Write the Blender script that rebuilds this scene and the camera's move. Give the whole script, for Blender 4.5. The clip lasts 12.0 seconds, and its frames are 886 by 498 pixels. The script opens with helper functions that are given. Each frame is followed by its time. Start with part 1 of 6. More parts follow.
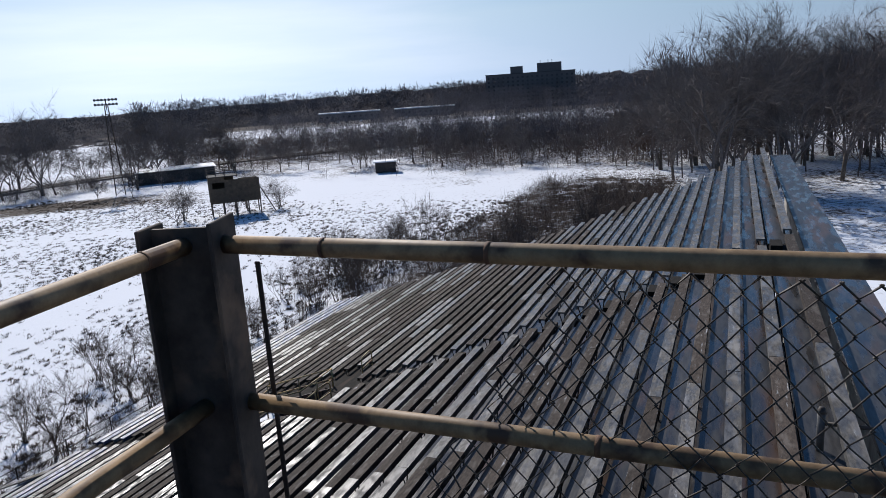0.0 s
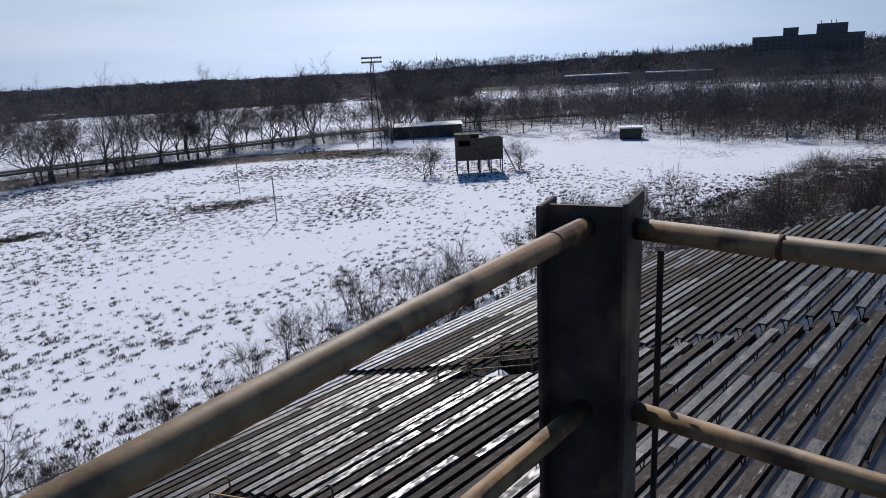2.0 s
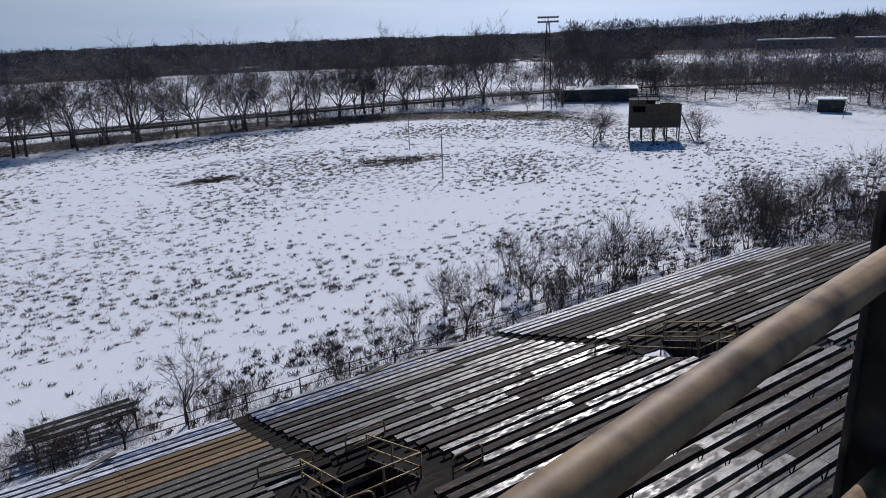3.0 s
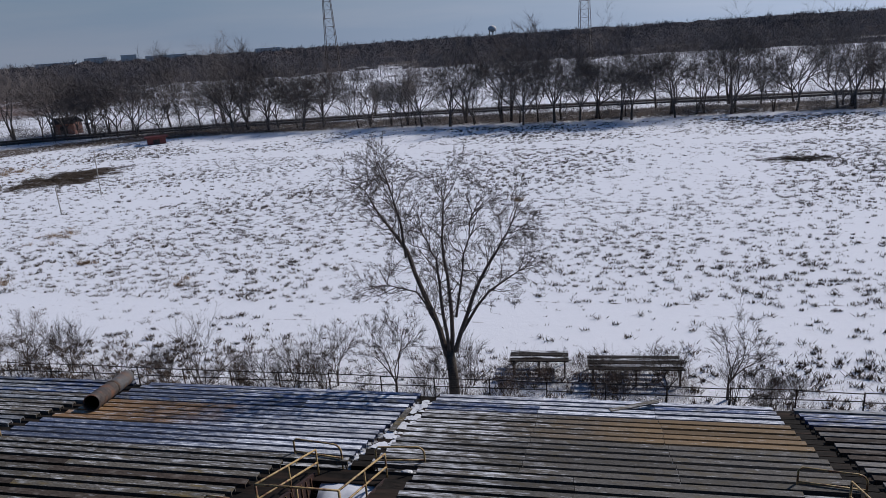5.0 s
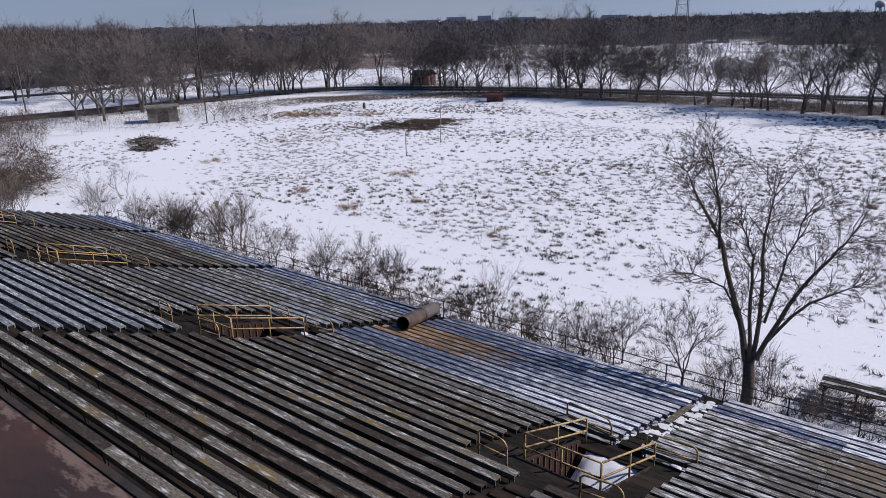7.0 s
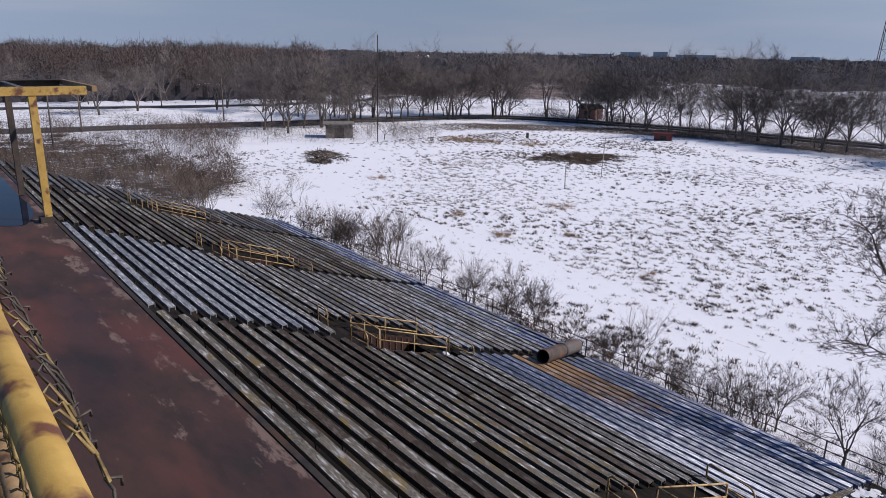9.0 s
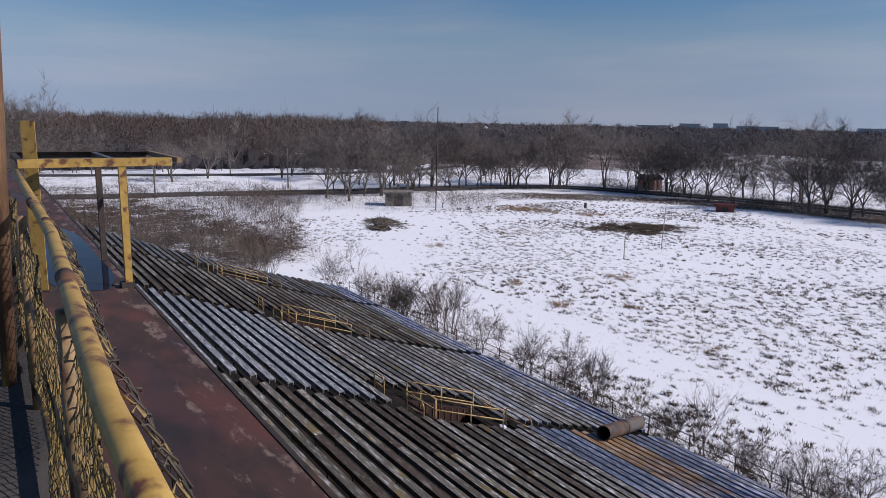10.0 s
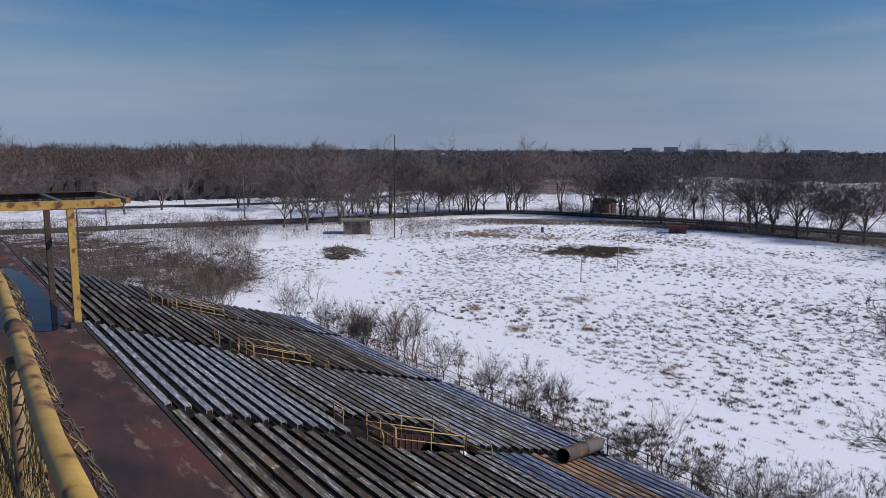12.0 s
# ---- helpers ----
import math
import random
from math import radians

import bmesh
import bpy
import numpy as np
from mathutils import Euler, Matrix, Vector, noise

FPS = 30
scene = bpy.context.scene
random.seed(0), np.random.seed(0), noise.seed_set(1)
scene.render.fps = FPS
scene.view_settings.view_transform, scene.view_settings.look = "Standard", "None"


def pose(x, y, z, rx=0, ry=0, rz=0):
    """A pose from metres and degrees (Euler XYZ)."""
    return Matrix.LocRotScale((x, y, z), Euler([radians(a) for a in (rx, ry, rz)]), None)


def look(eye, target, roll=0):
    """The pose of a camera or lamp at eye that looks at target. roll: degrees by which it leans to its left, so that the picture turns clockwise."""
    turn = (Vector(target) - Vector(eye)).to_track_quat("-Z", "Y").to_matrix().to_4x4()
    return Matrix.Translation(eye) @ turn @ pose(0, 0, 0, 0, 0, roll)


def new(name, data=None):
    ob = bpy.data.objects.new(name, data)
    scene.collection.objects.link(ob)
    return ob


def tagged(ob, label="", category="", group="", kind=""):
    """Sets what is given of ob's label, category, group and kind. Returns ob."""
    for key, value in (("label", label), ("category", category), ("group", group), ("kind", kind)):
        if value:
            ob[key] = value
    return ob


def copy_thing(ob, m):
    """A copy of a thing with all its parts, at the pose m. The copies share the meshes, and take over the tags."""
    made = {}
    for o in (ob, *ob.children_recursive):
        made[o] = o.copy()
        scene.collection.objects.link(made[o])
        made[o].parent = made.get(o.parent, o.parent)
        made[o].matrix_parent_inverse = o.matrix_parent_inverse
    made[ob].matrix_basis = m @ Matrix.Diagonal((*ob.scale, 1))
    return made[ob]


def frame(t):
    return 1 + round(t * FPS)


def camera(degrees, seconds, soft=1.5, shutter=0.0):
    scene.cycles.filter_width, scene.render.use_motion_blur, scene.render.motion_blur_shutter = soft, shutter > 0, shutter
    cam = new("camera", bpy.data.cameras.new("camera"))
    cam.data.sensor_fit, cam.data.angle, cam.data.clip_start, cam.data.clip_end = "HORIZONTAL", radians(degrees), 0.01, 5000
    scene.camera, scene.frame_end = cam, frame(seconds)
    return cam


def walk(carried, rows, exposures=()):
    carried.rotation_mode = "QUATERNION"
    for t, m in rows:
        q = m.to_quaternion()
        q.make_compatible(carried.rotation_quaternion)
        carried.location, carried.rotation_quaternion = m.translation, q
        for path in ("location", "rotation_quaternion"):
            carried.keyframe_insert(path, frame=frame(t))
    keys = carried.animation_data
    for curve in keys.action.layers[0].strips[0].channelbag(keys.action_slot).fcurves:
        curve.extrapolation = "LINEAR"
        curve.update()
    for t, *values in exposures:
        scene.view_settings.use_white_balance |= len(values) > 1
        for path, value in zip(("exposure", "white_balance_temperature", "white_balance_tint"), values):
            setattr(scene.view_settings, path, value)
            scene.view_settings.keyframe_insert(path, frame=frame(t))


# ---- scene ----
# ---- camera ----
cam = camera(64.94, 12.0, soft=0.6)
PATH = [
    (0, (-0.067, -0.404, 16.427), (8.892, 3.449, 14.215), -3.84),
    (0.5, (-0.015, -0.323, 16.454), (8.685, 4.082, 14.243), -0.16),
    (1, (-0.044, -0.147, 16.455), (8.717, 4.048, 14.081), -0.75),
    (1.5, (-0.039, 0.046, 16.449), (8.254, 4.968, 13.802), -0.68),
    (2, (-0.035, 0.173, 16.441), (7.069, 6.741, 13.912), -2.86),
    (2.5, (0.027, 0.359, 16.413), (6.282, 7.638, 13.604), -2.25),
    (4.5, (-0.098, 0.914, 16.352), (0.081, 10.518, 13.572), -3.55),
    (5, (-0.379, 0.660, 16.324), (-2.456, 9.997, 13.406), -3.93),
    (5.5, (-0.221, 0.545, 16.430), (-4.295, 9.186, 13.476), -4.09),
    (6, (-0.198, 0.544, 16.393), (-5.026, 8.755, 13.347), -2.82),
    (6.5, (-0.316, 0.660, 16.245), (-5.603, 8.522, 13.045), -2.43),
    (7, (-0.261, 0.482, 16.383), (-6.189, 7.901, 13.250), -1.38),
    (9, (-0.047, 0.224, 16.563), (-7.562, 6.222, 13.818), 1.11),
    (9.5, (-0.121, 0.188, 16.596), (-8.006, 5.901, 14.321), 1.39),
    (10, (-0.185, 0.157, 16.584), (-8.357, 5.629, 14.770), 1.10),
    (10.5, (-0.113, 0.155, 16.631), (-8.547, 5.322, 15.159), -1.32),
    (11, (-0.074, 0.110, 16.663), (-8.902, 4.588, 15.249), -0.78),
    (11.5, (0.027, 0.104, 16.695), (-8.671, 4.883, 15.466), -0.77),
    (12, (0.121, 0.128, 16.693), (-7.772, 6.098, 15.260), 0.31),
]
# stops, kelvin and tint along the way
EXPOSURES = [(0, 0.34, 6150, 12), (0.5, 0.14, 6150, 12), (1.0, 0.16, 6100, 13), (1.5, 0.22, 6100, 13), (2.5, -0.08, 6050, 15), (4.5, -0.15, 6150, 15), (5.5, 0.0, 6200, 16), (6.5, 0.15, 6250, 17), (7.0, 0.25, 6300, 19), (9.0, 0.3, 6350, 20), (11.0, 0.2, 6300, 19), (12.0, 0.13, 6200, 18)]
walk(cam, [(t, look(e, p, r)) for t, e, p, r in PATH], EXPOSURES)

# ---- light ----
SUN_AZ, SUN_EL = radians(46), radians(36)          # clockwise from +y
world = bpy.data.worlds.new("winter_sky")
scene.world = world
world.use_nodes = True
wt = world.node_tree
sky = wt.nodes.new("ShaderNodeTexSky")
sky.sky_type, sky.sun_disc = "NISHITA", False
sky.sun_elevation, sky.sun_rotation = SUN_EL, SUN_AZ
sky.air_density, sky.dust_density, sky.ozone_density = 1.0, 0.9, 3.2
bg = wt.nodes["Background"]
bg.inputs["Strength"].default_value = 0.062
# thin winter haze low over the horizon and streaks of high cirrus
wc = wt.nodes.new("ShaderNodeTexCoord")
wsep = wt.nodes.new("ShaderNodeSeparateXYZ")
wt.links.new(wc.outputs["Generated"], wsep.inputs[0])
# the lowest degrees of sky keep the brightness of the air just above them
wmax = wt.nodes.new("ShaderNodeMath")
wmax.operation = "MAXIMUM"
wmax.inputs[1].default_value = 0.10
wt.links.new(wsep.outputs[2], wmax.inputs[0])
wcomb = wt.nodes.new("ShaderNodeCombineXYZ")
for i, out in enumerate((wsep.outputs[0], wsep.outputs[1], wmax.outputs[0])):
    wt.links.new(out, wcomb.inputs[i])
wt.links.new(wcomb.outputs[0], sky.inputs["Vector"])
low = wt.nodes.new("ShaderNodeMapRange")
low.interpolation_type = "SMOOTHSTEP"
low.inputs["From Min"].default_value, low.inputs["From Max"].default_value = 0.22, -0.02
low.inputs["To Min"].default_value, low.inputs["To Max"].default_value = 0.0, 0.85
wt.links.new(wsep.outputs[2], low.inputs["Value"])
gray = wt.nodes.new("ShaderNodeRGBToBW")
wt.links.new(sky.outputs[0], gray.inputs[0])
tint = wt.nodes.new("ShaderNodeMixRGB")
tint.blend_type = "MULTIPLY"
tint.inputs["Fac"].default_value = 1.0
tint.inputs["Color2"].default_value = (0.85, 1.03, 1.32, 1)
wt.links.new(gray.outputs[0], tint.inputs["Color1"])
hazy = wt.nodes.new("ShaderNodeMixRGB")
wt.links.new(low.outputs[0], hazy.inputs["Fac"])
rich = wt.nodes.new("ShaderNodeHueSaturation")
rich.inputs["Saturation"].default_value = 1.42
wt.links.new(sky.outputs[0], rich.inputs["Color"])
wt.links.new(rich.outputs[0], hazy.inputs["Color1"])
wt.links.new(tint.outputs[0], hazy.inputs["Color2"])
cmap = wt.nodes.new("ShaderNodeMapping")
cmap.inputs["Scale"].default_value, cmap.inputs["Rotation"].default_value = (1.0, 1.0, 9.0), (0.03, 0.05, 0.4)
wt.links.new(wc.outputs["Generated"], cmap.inputs["Vector"])
cn = wt.nodes.new("ShaderNodeTexNoise")
cn.inputs["Scale"].default_value, cn.inputs["Detail"].default_value = 1.6, 6.0
wt.links.new(cmap.outputs[0], cn.inputs["Vector"])
cr = wt.nodes.new("ShaderNodeMapRange")
cr.inputs["From Min"].default_value, cr.inputs["From Max"].default_value, cr.inputs["To Max"].default_value = 0.45, 0.72, 0.42
wt.links.new(cn.outputs["Fac"], cr.inputs["Value"])
cloudy = wt.nodes.new("ShaderNodeMixRGB")
wt.links.new(cr.outputs[0], cloudy.inputs["Fac"])
wt.links.new(hazy.outputs[0], cloudy.inputs["Color1"])
wbright = wt.nodes.new("ShaderNodeMixRGB")
wbright.blend_type = "MULTIPLY"
wbright.inputs["Fac"].default_value = 1.0
wbright.inputs["Color2"].default_value = (1.35, 1.4, 1.5, 1)
wt.links.new(gray.outputs[0], wbright.inputs["Color1"])
wt.links.new(wbright.outputs[0], cloudy.inputs["Color2"])
wt.links.new(cloudy.outputs[0], bg.inputs["Color"])
sun = new("sun", bpy.data.lights.new("sun", "SUN"))
sun.data.energy, sun.data.angle, sun.data.color = 3.5, radians(0.5), (1.0, 0.94, 0.85)
sun_dir = Vector((math.sin(SUN_AZ) * math.cos(SUN_EL), math.cos(SUN_AZ) * math.cos(SUN_EL), math.sin(SUN_EL)))
sun.matrix_world = look(sun_dir * 60, (0, 0, 0))

# ---- materials ----


def material(name, c1, c2, scale=4.0, rough=0.8, bump=0.2, c3=None, scale3=0.6, amount3=0.5, metal=0.0, stretch=(1, 1, 1), vary=0.0,
             coords="Object", gloss_spots=0.0, detail=6.0, bump_dist=0.01, spec=0.4, frost=0.0, frost_scale=(2.0, 15.0, 15.0), frost_run=None, stain_run=None, wet=(0.40, 0.53)):
    """Two-scale mottled surface: grain from c1 to c2, large stains of c3, random tint for each object."""
    m = bpy.data.materials.new(name)
    m.use_nodes = True
    nt = m.node_tree
    b = nt.nodes["Principled BSDF"]
    tc = nt.nodes.new("ShaderNodeTexCoord")
    mp = nt.nodes.new("ShaderNodeMapping")
    mp.inputs["Scale"].default_value = stretch
    if coords == "World":
        tc = nt.nodes.new("ShaderNodeNewGeometry")
        nt.links.new(tc.outputs["Position"], mp.inputs["Vector"])
    else:
        nt.links.new(tc.outputs[coords], mp.inputs["Vector"])
    n1 = nt.nodes.new("ShaderNodeTexNoise")
    n1.inputs["Scale"].default_value, n1.inputs["Detail"].default_value, n1.inputs["Roughness"].default_value = scale, detail, 0.65
    nt.links.new(mp.outputs[0], n1.inputs["Vector"])
    r1 = nt.nodes.new("ShaderNodeValToRGB")
    r1.color_ramp.elements[0].position, r1.color_ramp.elements[1].position = 0.35, 0.68
    r1.color_ramp.elements[0].color, r1.color_ramp.elements[1].color = (*c1, 1), (*c2, 1)
    nt.links.new(n1.outputs["Fac"], r1.inputs["Fac"])
    col = r1.outputs["Color"]
    if c3:
        n3 = nt.nodes.new("ShaderNodeTexNoise")
        n3.inputs["Scale"].default_value, n3.inputs["Detail"].default_value = scale3, 7.0
        nt.links.new(mp.outputs[0], n3.inputs["Vector"])
        r3 = nt.nodes.new("ShaderNodeValToRGB")
        r3.color_ramp.elements[0].position, r3.color_ramp.elements[1].position = 0.62 - 0.25 * amount3, 0.72 - 0.2 * amount3
        nt.links.new(n3.outputs["Fac"], r3.inputs["Fac"])
        mix = nt.nodes.new("ShaderNodeMixRGB")
        mix.inputs["Color2"].default_value = (*c3, 1)
        nt.links.new(r3.outputs["Color"], mix.inputs["Fac"])
        nt.links.new(col, mix.inputs["Color1"])
        col = mix.outputs["Color"]
    def along(run):
        """Fades in along world x from run[0] to run[1], with a ragged border."""
        sx = nt.nodes.new("ShaderNodeSeparateXYZ")
        nt.links.new(tc.outputs["Position"], sx.inputs[0])
        nr = nt.nodes.new("ShaderNodeTexNoise")
        nr.inputs["Scale"].default_value, nr.inputs["Detail"].default_value = 0.9, 6.0
        nt.links.new(tc.outputs["Position"], nr.inputs["Vector"])
        wob = nt.nodes.new("ShaderNodeMath")
        wob.operation = "MULTIPLY_ADD"
        wob.inputs[1].default_value = 7.0
        nt.links.new(nr.outputs["Fac"], wob.inputs[0])
        nt.links.new(sx.outputs[0], wob.inputs[2])
        fade = nt.nodes.new("ShaderNodeMapRange")
        fade.interpolation_type = "SMOOTHSTEP"
        fade.inputs["From Min"].default_value, fade.inputs["From Max"].default_value = run[0] + 3.5, run[1] + 3.5
        fade.inputs["To Max"].default_value = run[2]
        nt.links.new(wob.outputs[0], fade.inputs["Value"])
        return fade.outputs[0]

    if stain_run:
        smix = nt.nodes.new("ShaderNodeMixRGB")
        smix.inputs["Color2"].default_value = (*stain_run[3], 1)
        nt.links.new(along(stain_run), smix.inputs["Fac"])
        nt.links.new(col, smix.inputs["Color1"])
        col = smix.outputs["Color"]
    if frost:
        # ragged streaks of hoar and thin snow lying along the grain
        fm = nt.nodes.new("ShaderNodeMapping")
        fm.inputs["Scale"].default_value = frost_scale
        nt.links.new(tc.outputs["Position"], fm.inputs["Vector"])
        nf = nt.nodes.new("ShaderNodeTexNoise")
        nf.inputs["Scale"].default_value, nf.inputs["Detail"].default_value, nf.inputs["Roughness"].default_value = 1.0, 8.0, 0.72
        nt.links.new(fm.outputs[0], nf.inputs["Vector"])
        fr = nt.nodes.new("ShaderNodeMapRange")
        fr.inputs["From Min"].default_value, fr.inputs["From Max"].default_value = 0.64 - 0.3 * frost, 0.84 - 0.3 * frost
        amount = nf.outputs["Fac"]
        if frost_run:
            plus = nt.nodes.new("ShaderNodeMath")
            nt.links.new(amount, plus.inputs[0])
            nt.links.new(along(frost_run), plus.inputs[1])
            amount = plus.outputs[0]
        nt.links.new(amount, fr.inputs["Value"])
        nz = nt.nodes.new("ShaderNodeSeparateXYZ")
        nt.links.new(tc.outputs["True Normal"], nz.inputs[0])
        lies = nt.nodes.new("ShaderNodeMath")          # it lies on upward faces only
        lies.operation = "MULTIPLY"
        lies.use_clamp = True
        nt.links.new(fr.outputs[0], lies.inputs[0])
        nt.links.new(nz.outputs[2], lies.inputs[1])
        fmix = nt.nodes.new("ShaderNodeMixRGB")
        fmix.inputs["Color2"].default_value = (0.80, 0.83, 0.87, 1)
        nt.links.new(lies.outputs[0], fmix.inputs["Fac"])
        nt.links.new(col, fmix.inputs["Color1"])
        col = fmix.outputs["Color"]
    if vary:
        info = nt.nodes.new("ShaderNodeObjectInfo")
        mr = nt.nodes.new("ShaderNodeMapRange")
        mr.inputs["To Min"].default_value, mr.inputs["To Max"].default_value = 1 - vary, 1 + vary
        nt.links.new(info.outputs["Random"], mr.inputs["Value"])
        hs = nt.nodes.new("ShaderNodeHueSaturation")
        nt.links.new(mr.outputs[0], hs.inputs["Value"])
        nt.links.new(col, hs.inputs["Color"])
        col = hs.outputs["Color"]
    nt.links.new(col, b.inputs["Base Color"])
    b.inputs["Specular IOR Level"].default_value = spec
    b.inputs["Metallic"].default_value = metal
    if gloss_spots:
        rr = nt.nodes.new("ShaderNodeMapRange")
        rr.inputs["From Min"].default_value, rr.inputs["From Max"].default_value = wet
        rr.inputs["To Min"].default_value, rr.inputs["To Max"].default_value = rough - gloss_spots, rough
        n4 = nt.nodes.new("ShaderNodeTexNoise")
        n4.inputs["Scale"].default_value = scale * 0.3
        n4.inputs["Detail"].default_value = 5.0
        nt.links.new(mp.outputs[0], n4.inputs["Vector"])
        nt.links.new(n4.outputs["Fac"], rr.inputs["Value"])
        nt.links.new(rr.outputs[0], b.inputs["Roughness"])
    else:
        b.inputs["Roughness"].default_value = rough
    if bump:
        bp = nt.nodes.new("ShaderNodeBump")
        bp.inputs["Strength"].default_value, bp.inputs["Distance"].default_value = bump, bump_dist
        nt.links.new(n1.outputs["Fac"], bp.inputs["Height"])
        nt.links.new(bp.outputs[0], b.inputs["Normal"])
    return m


PLANK = (0.25, 3.0, 3.0)
SEAT = dict(stretch=(1.1, 3.0, 3.0), vary=0.28, coords="World", bump=0.35)
M_SEAT_GREY = material("weathered_grey_wood", (0.050, 0.046, 0.041), (0.145, 0.134, 0.12), 9, 0.78, c3=(0.19, 0.18, 0.168), scale3=1.6, amount3=0.32, spec=0.5, gloss_spots=0.45, wet=(0.43, 0.62), frost=0.09, **SEAT)
M_SEAT_DARK = material("dark_mossy_wood", (0.045, 0.042, 0.035), (0.18, 0.164, 0.138), 13, 0.8, c3=(0.145, 0.11, 0.048), scale3=1.1, amount3=0.28, spec=0.2, frost=0.35, **SEAT)
M_SEAT_BROWN = material("dark_brown_wood", (0.030, 0.024, 0.020), (0.088, 0.069, 0.056), 9, 0.8, c3=(0.12, 0.105, 0.092), scale3=2.4, amount3=0.3, spec=0.16, frost=0.14, **SEAT)
M_SEAT_PALE = material("pale_frosted_wood", (0.12, 0.128, 0.14), (0.27, 0.29, 0.31), 10, 0.6, c3=(0.075, 0.074, 0.072), scale3=2.6, amount3=0.46, gloss_spots=0.15, frost=0.42, **SEAT)
M_SEAT_SNOWY = material("blue_planks_under_snow", (0.055, 0.07, 0.125), (0.15, 0.18, 0.25), 10, 0.6, c3=(0.05, 0.055, 0.08), scale3=2.0, amount3=0.36, gloss_spots=0.15, frost=0.38, frost_run=(-16, -9, 0.14), **SEAT)
M_SEAT_RUSTY = material("blue_planks_stained_by_rust", (0.055, 0.07, 0.125), (0.15, 0.18, 0.25), 10, 0.6, c3=(0.05, 0.055, 0.08), scale3=2.0, amount3=0.36, gloss_spots=0.15, frost=0.38, frost_run=(-16, -9, 0.14), stain_run=(-12.5, -17, 0.95, (0.26, 0.15, 0.065)), **SEAT)
M_SEAT_MIXED = material("grey_planks_ochre_and_snow", (0.06, 0.056, 0.05), (0.155, 0.145, 0.13), 11, 0.75, c3=(0.10, 0.086, 0.062), scale3=1.8, amount3=0.36, spec=0.22, frost=0.21, frost_run=(0, -6, 0.14), **SEAT)
M_SEAT_OCHRED = material("grey_planks_worn_to_ochre", (0.06, 0.056, 0.05), (0.155, 0.145, 0.13), 11, 0.75, c3=(0.10, 0.086, 0.062), scale3=1.8, amount3=0.36, spec=0.22, frost=0.21, frost_run=(0, -6, 0.14), stain_run=(-4, 3, 0.75, (0.23, 0.15, 0.072)), **SEAT)
M_SEAT_BLUE = material("faded_blue_paint", (0.026, 0.046, 0.125), (0.085, 0.125, 0.24), 8, 0.6, c3=(0.06, 0.065, 0.078), scale3=1.5, amount3=0.62, gloss_spots=0.15, frost=0.5, **SEAT)
M_SEAT_FROST = material("grey_wood_under_frost", (0.055, 0.052, 0.047), (0.15, 0.14, 0.125), 11, 0.75, c3=(0.10, 0.086, 0.062), scale3=1.8, amount3=0.36, spec=0.22, frost=0.46, **SEAT)
M_TREAD_WET = material("wet_tread_boards", (0.020, 0.020, 0.022), (0.058, 0.055, 0.052), 7, 0.42, 0.3, (0.075, 0.05, 0.038), 1.2, 0.4, stretch=(0.4, 2, 2), vary=0.25, gloss_spots=0.3, coords="World")
# Both near-black: damp wood, and shade between seat rows put into the colour.
M_TREAD = material("shade_dark_tread_boards", (0.008, 0.007, 0.006), (0.026, 0.023, 0.020), 7, 0.85, 0.3, (0.04, 0.028, 0.022), 1.2, 0.35, stretch=(0.4, 2, 2), vary=0.25, coords="World", spec=0.12)
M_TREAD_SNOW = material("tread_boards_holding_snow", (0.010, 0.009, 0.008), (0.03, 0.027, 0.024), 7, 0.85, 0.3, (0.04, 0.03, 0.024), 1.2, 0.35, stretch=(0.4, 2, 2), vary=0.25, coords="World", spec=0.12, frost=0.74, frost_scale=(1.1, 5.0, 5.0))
M_POST = material("old_brown_painted_steel", (0.046, 0.036, 0.030), (0.105, 0.082, 0.065), 7, 0.75, 0.35, (0.18, 0.12, 0.08), 4.5, 0.24, spec=0.22)
M_STEEL_DARK = material("dark_rusty_steel", (0.024, 0.021, 0.019), (0.06, 0.045, 0.035), 12, 0.65, 0.3, (0.085, 0.045, 0.025), 3, 0.35)
M_YELLOW = material("peeling_yellow_paint", (0.33, 0.205, 0.05), (0.47, 0.315, 0.085), 10, 0.5, 0.3, (0.12, 0.052, 0.03), 13, 0.3, detail=9.0)
M_RAIL_Y = material("sunworn_yellow_paint", (0.34, 0.235, 0.095), (0.52, 0.375, 0.175), 12, 0.55, 0.25, (0.17, 0.085, 0.045), 5, 0.46)
M_YELLOW_DULL = material("dirty_buff_paint", (0.18, 0.114, 0.057), (0.345, 0.232, 0.12), 17, 0.58, 0.25, (0.085, 0.05, 0.03), 9, 0.34, spec=0.3, bump_dist=0.002)
M_POLE = material("rusty_pipe_flaking_yellow", (0.085, 0.045, 0.026), (0.19, 0.105, 0.05), 14, 0.75, 0.4, (0.40, 0.26, 0.06), 9.0, 0.36, stretch=(1, 1, 0.2))
M_RUST = material("brown_rust", (0.07, 0.036, 0.022), (0.17, 0.088, 0.046), 14, 0.8, 0.4, (0.05, 0.035, 0.028), 4, 0.4)
M_PORTAL = material("rust_red_panel", (0.018, 0.009, 0.008), (0.048, 0.02, 0.016), 6, 0.75, 0.3, (0.03, 0.02, 0.016), 1.5, 0.4)
M_FLOOR = material("grey_gravel_roofing", (0.02, 0.018, 0.017), (0.06, 0.055, 0.049), 40, 0.85, 0.4, (0.07, 0.062, 0.055), 1.0, 0.5)
M_WALL = material("painted_block_wall", (0.30, 0.28, 0.25), (0.40, 0.38, 0.34), 6, 0.85, 0.2, (0.2, 0.18, 0.16), 0.8, 0.4)
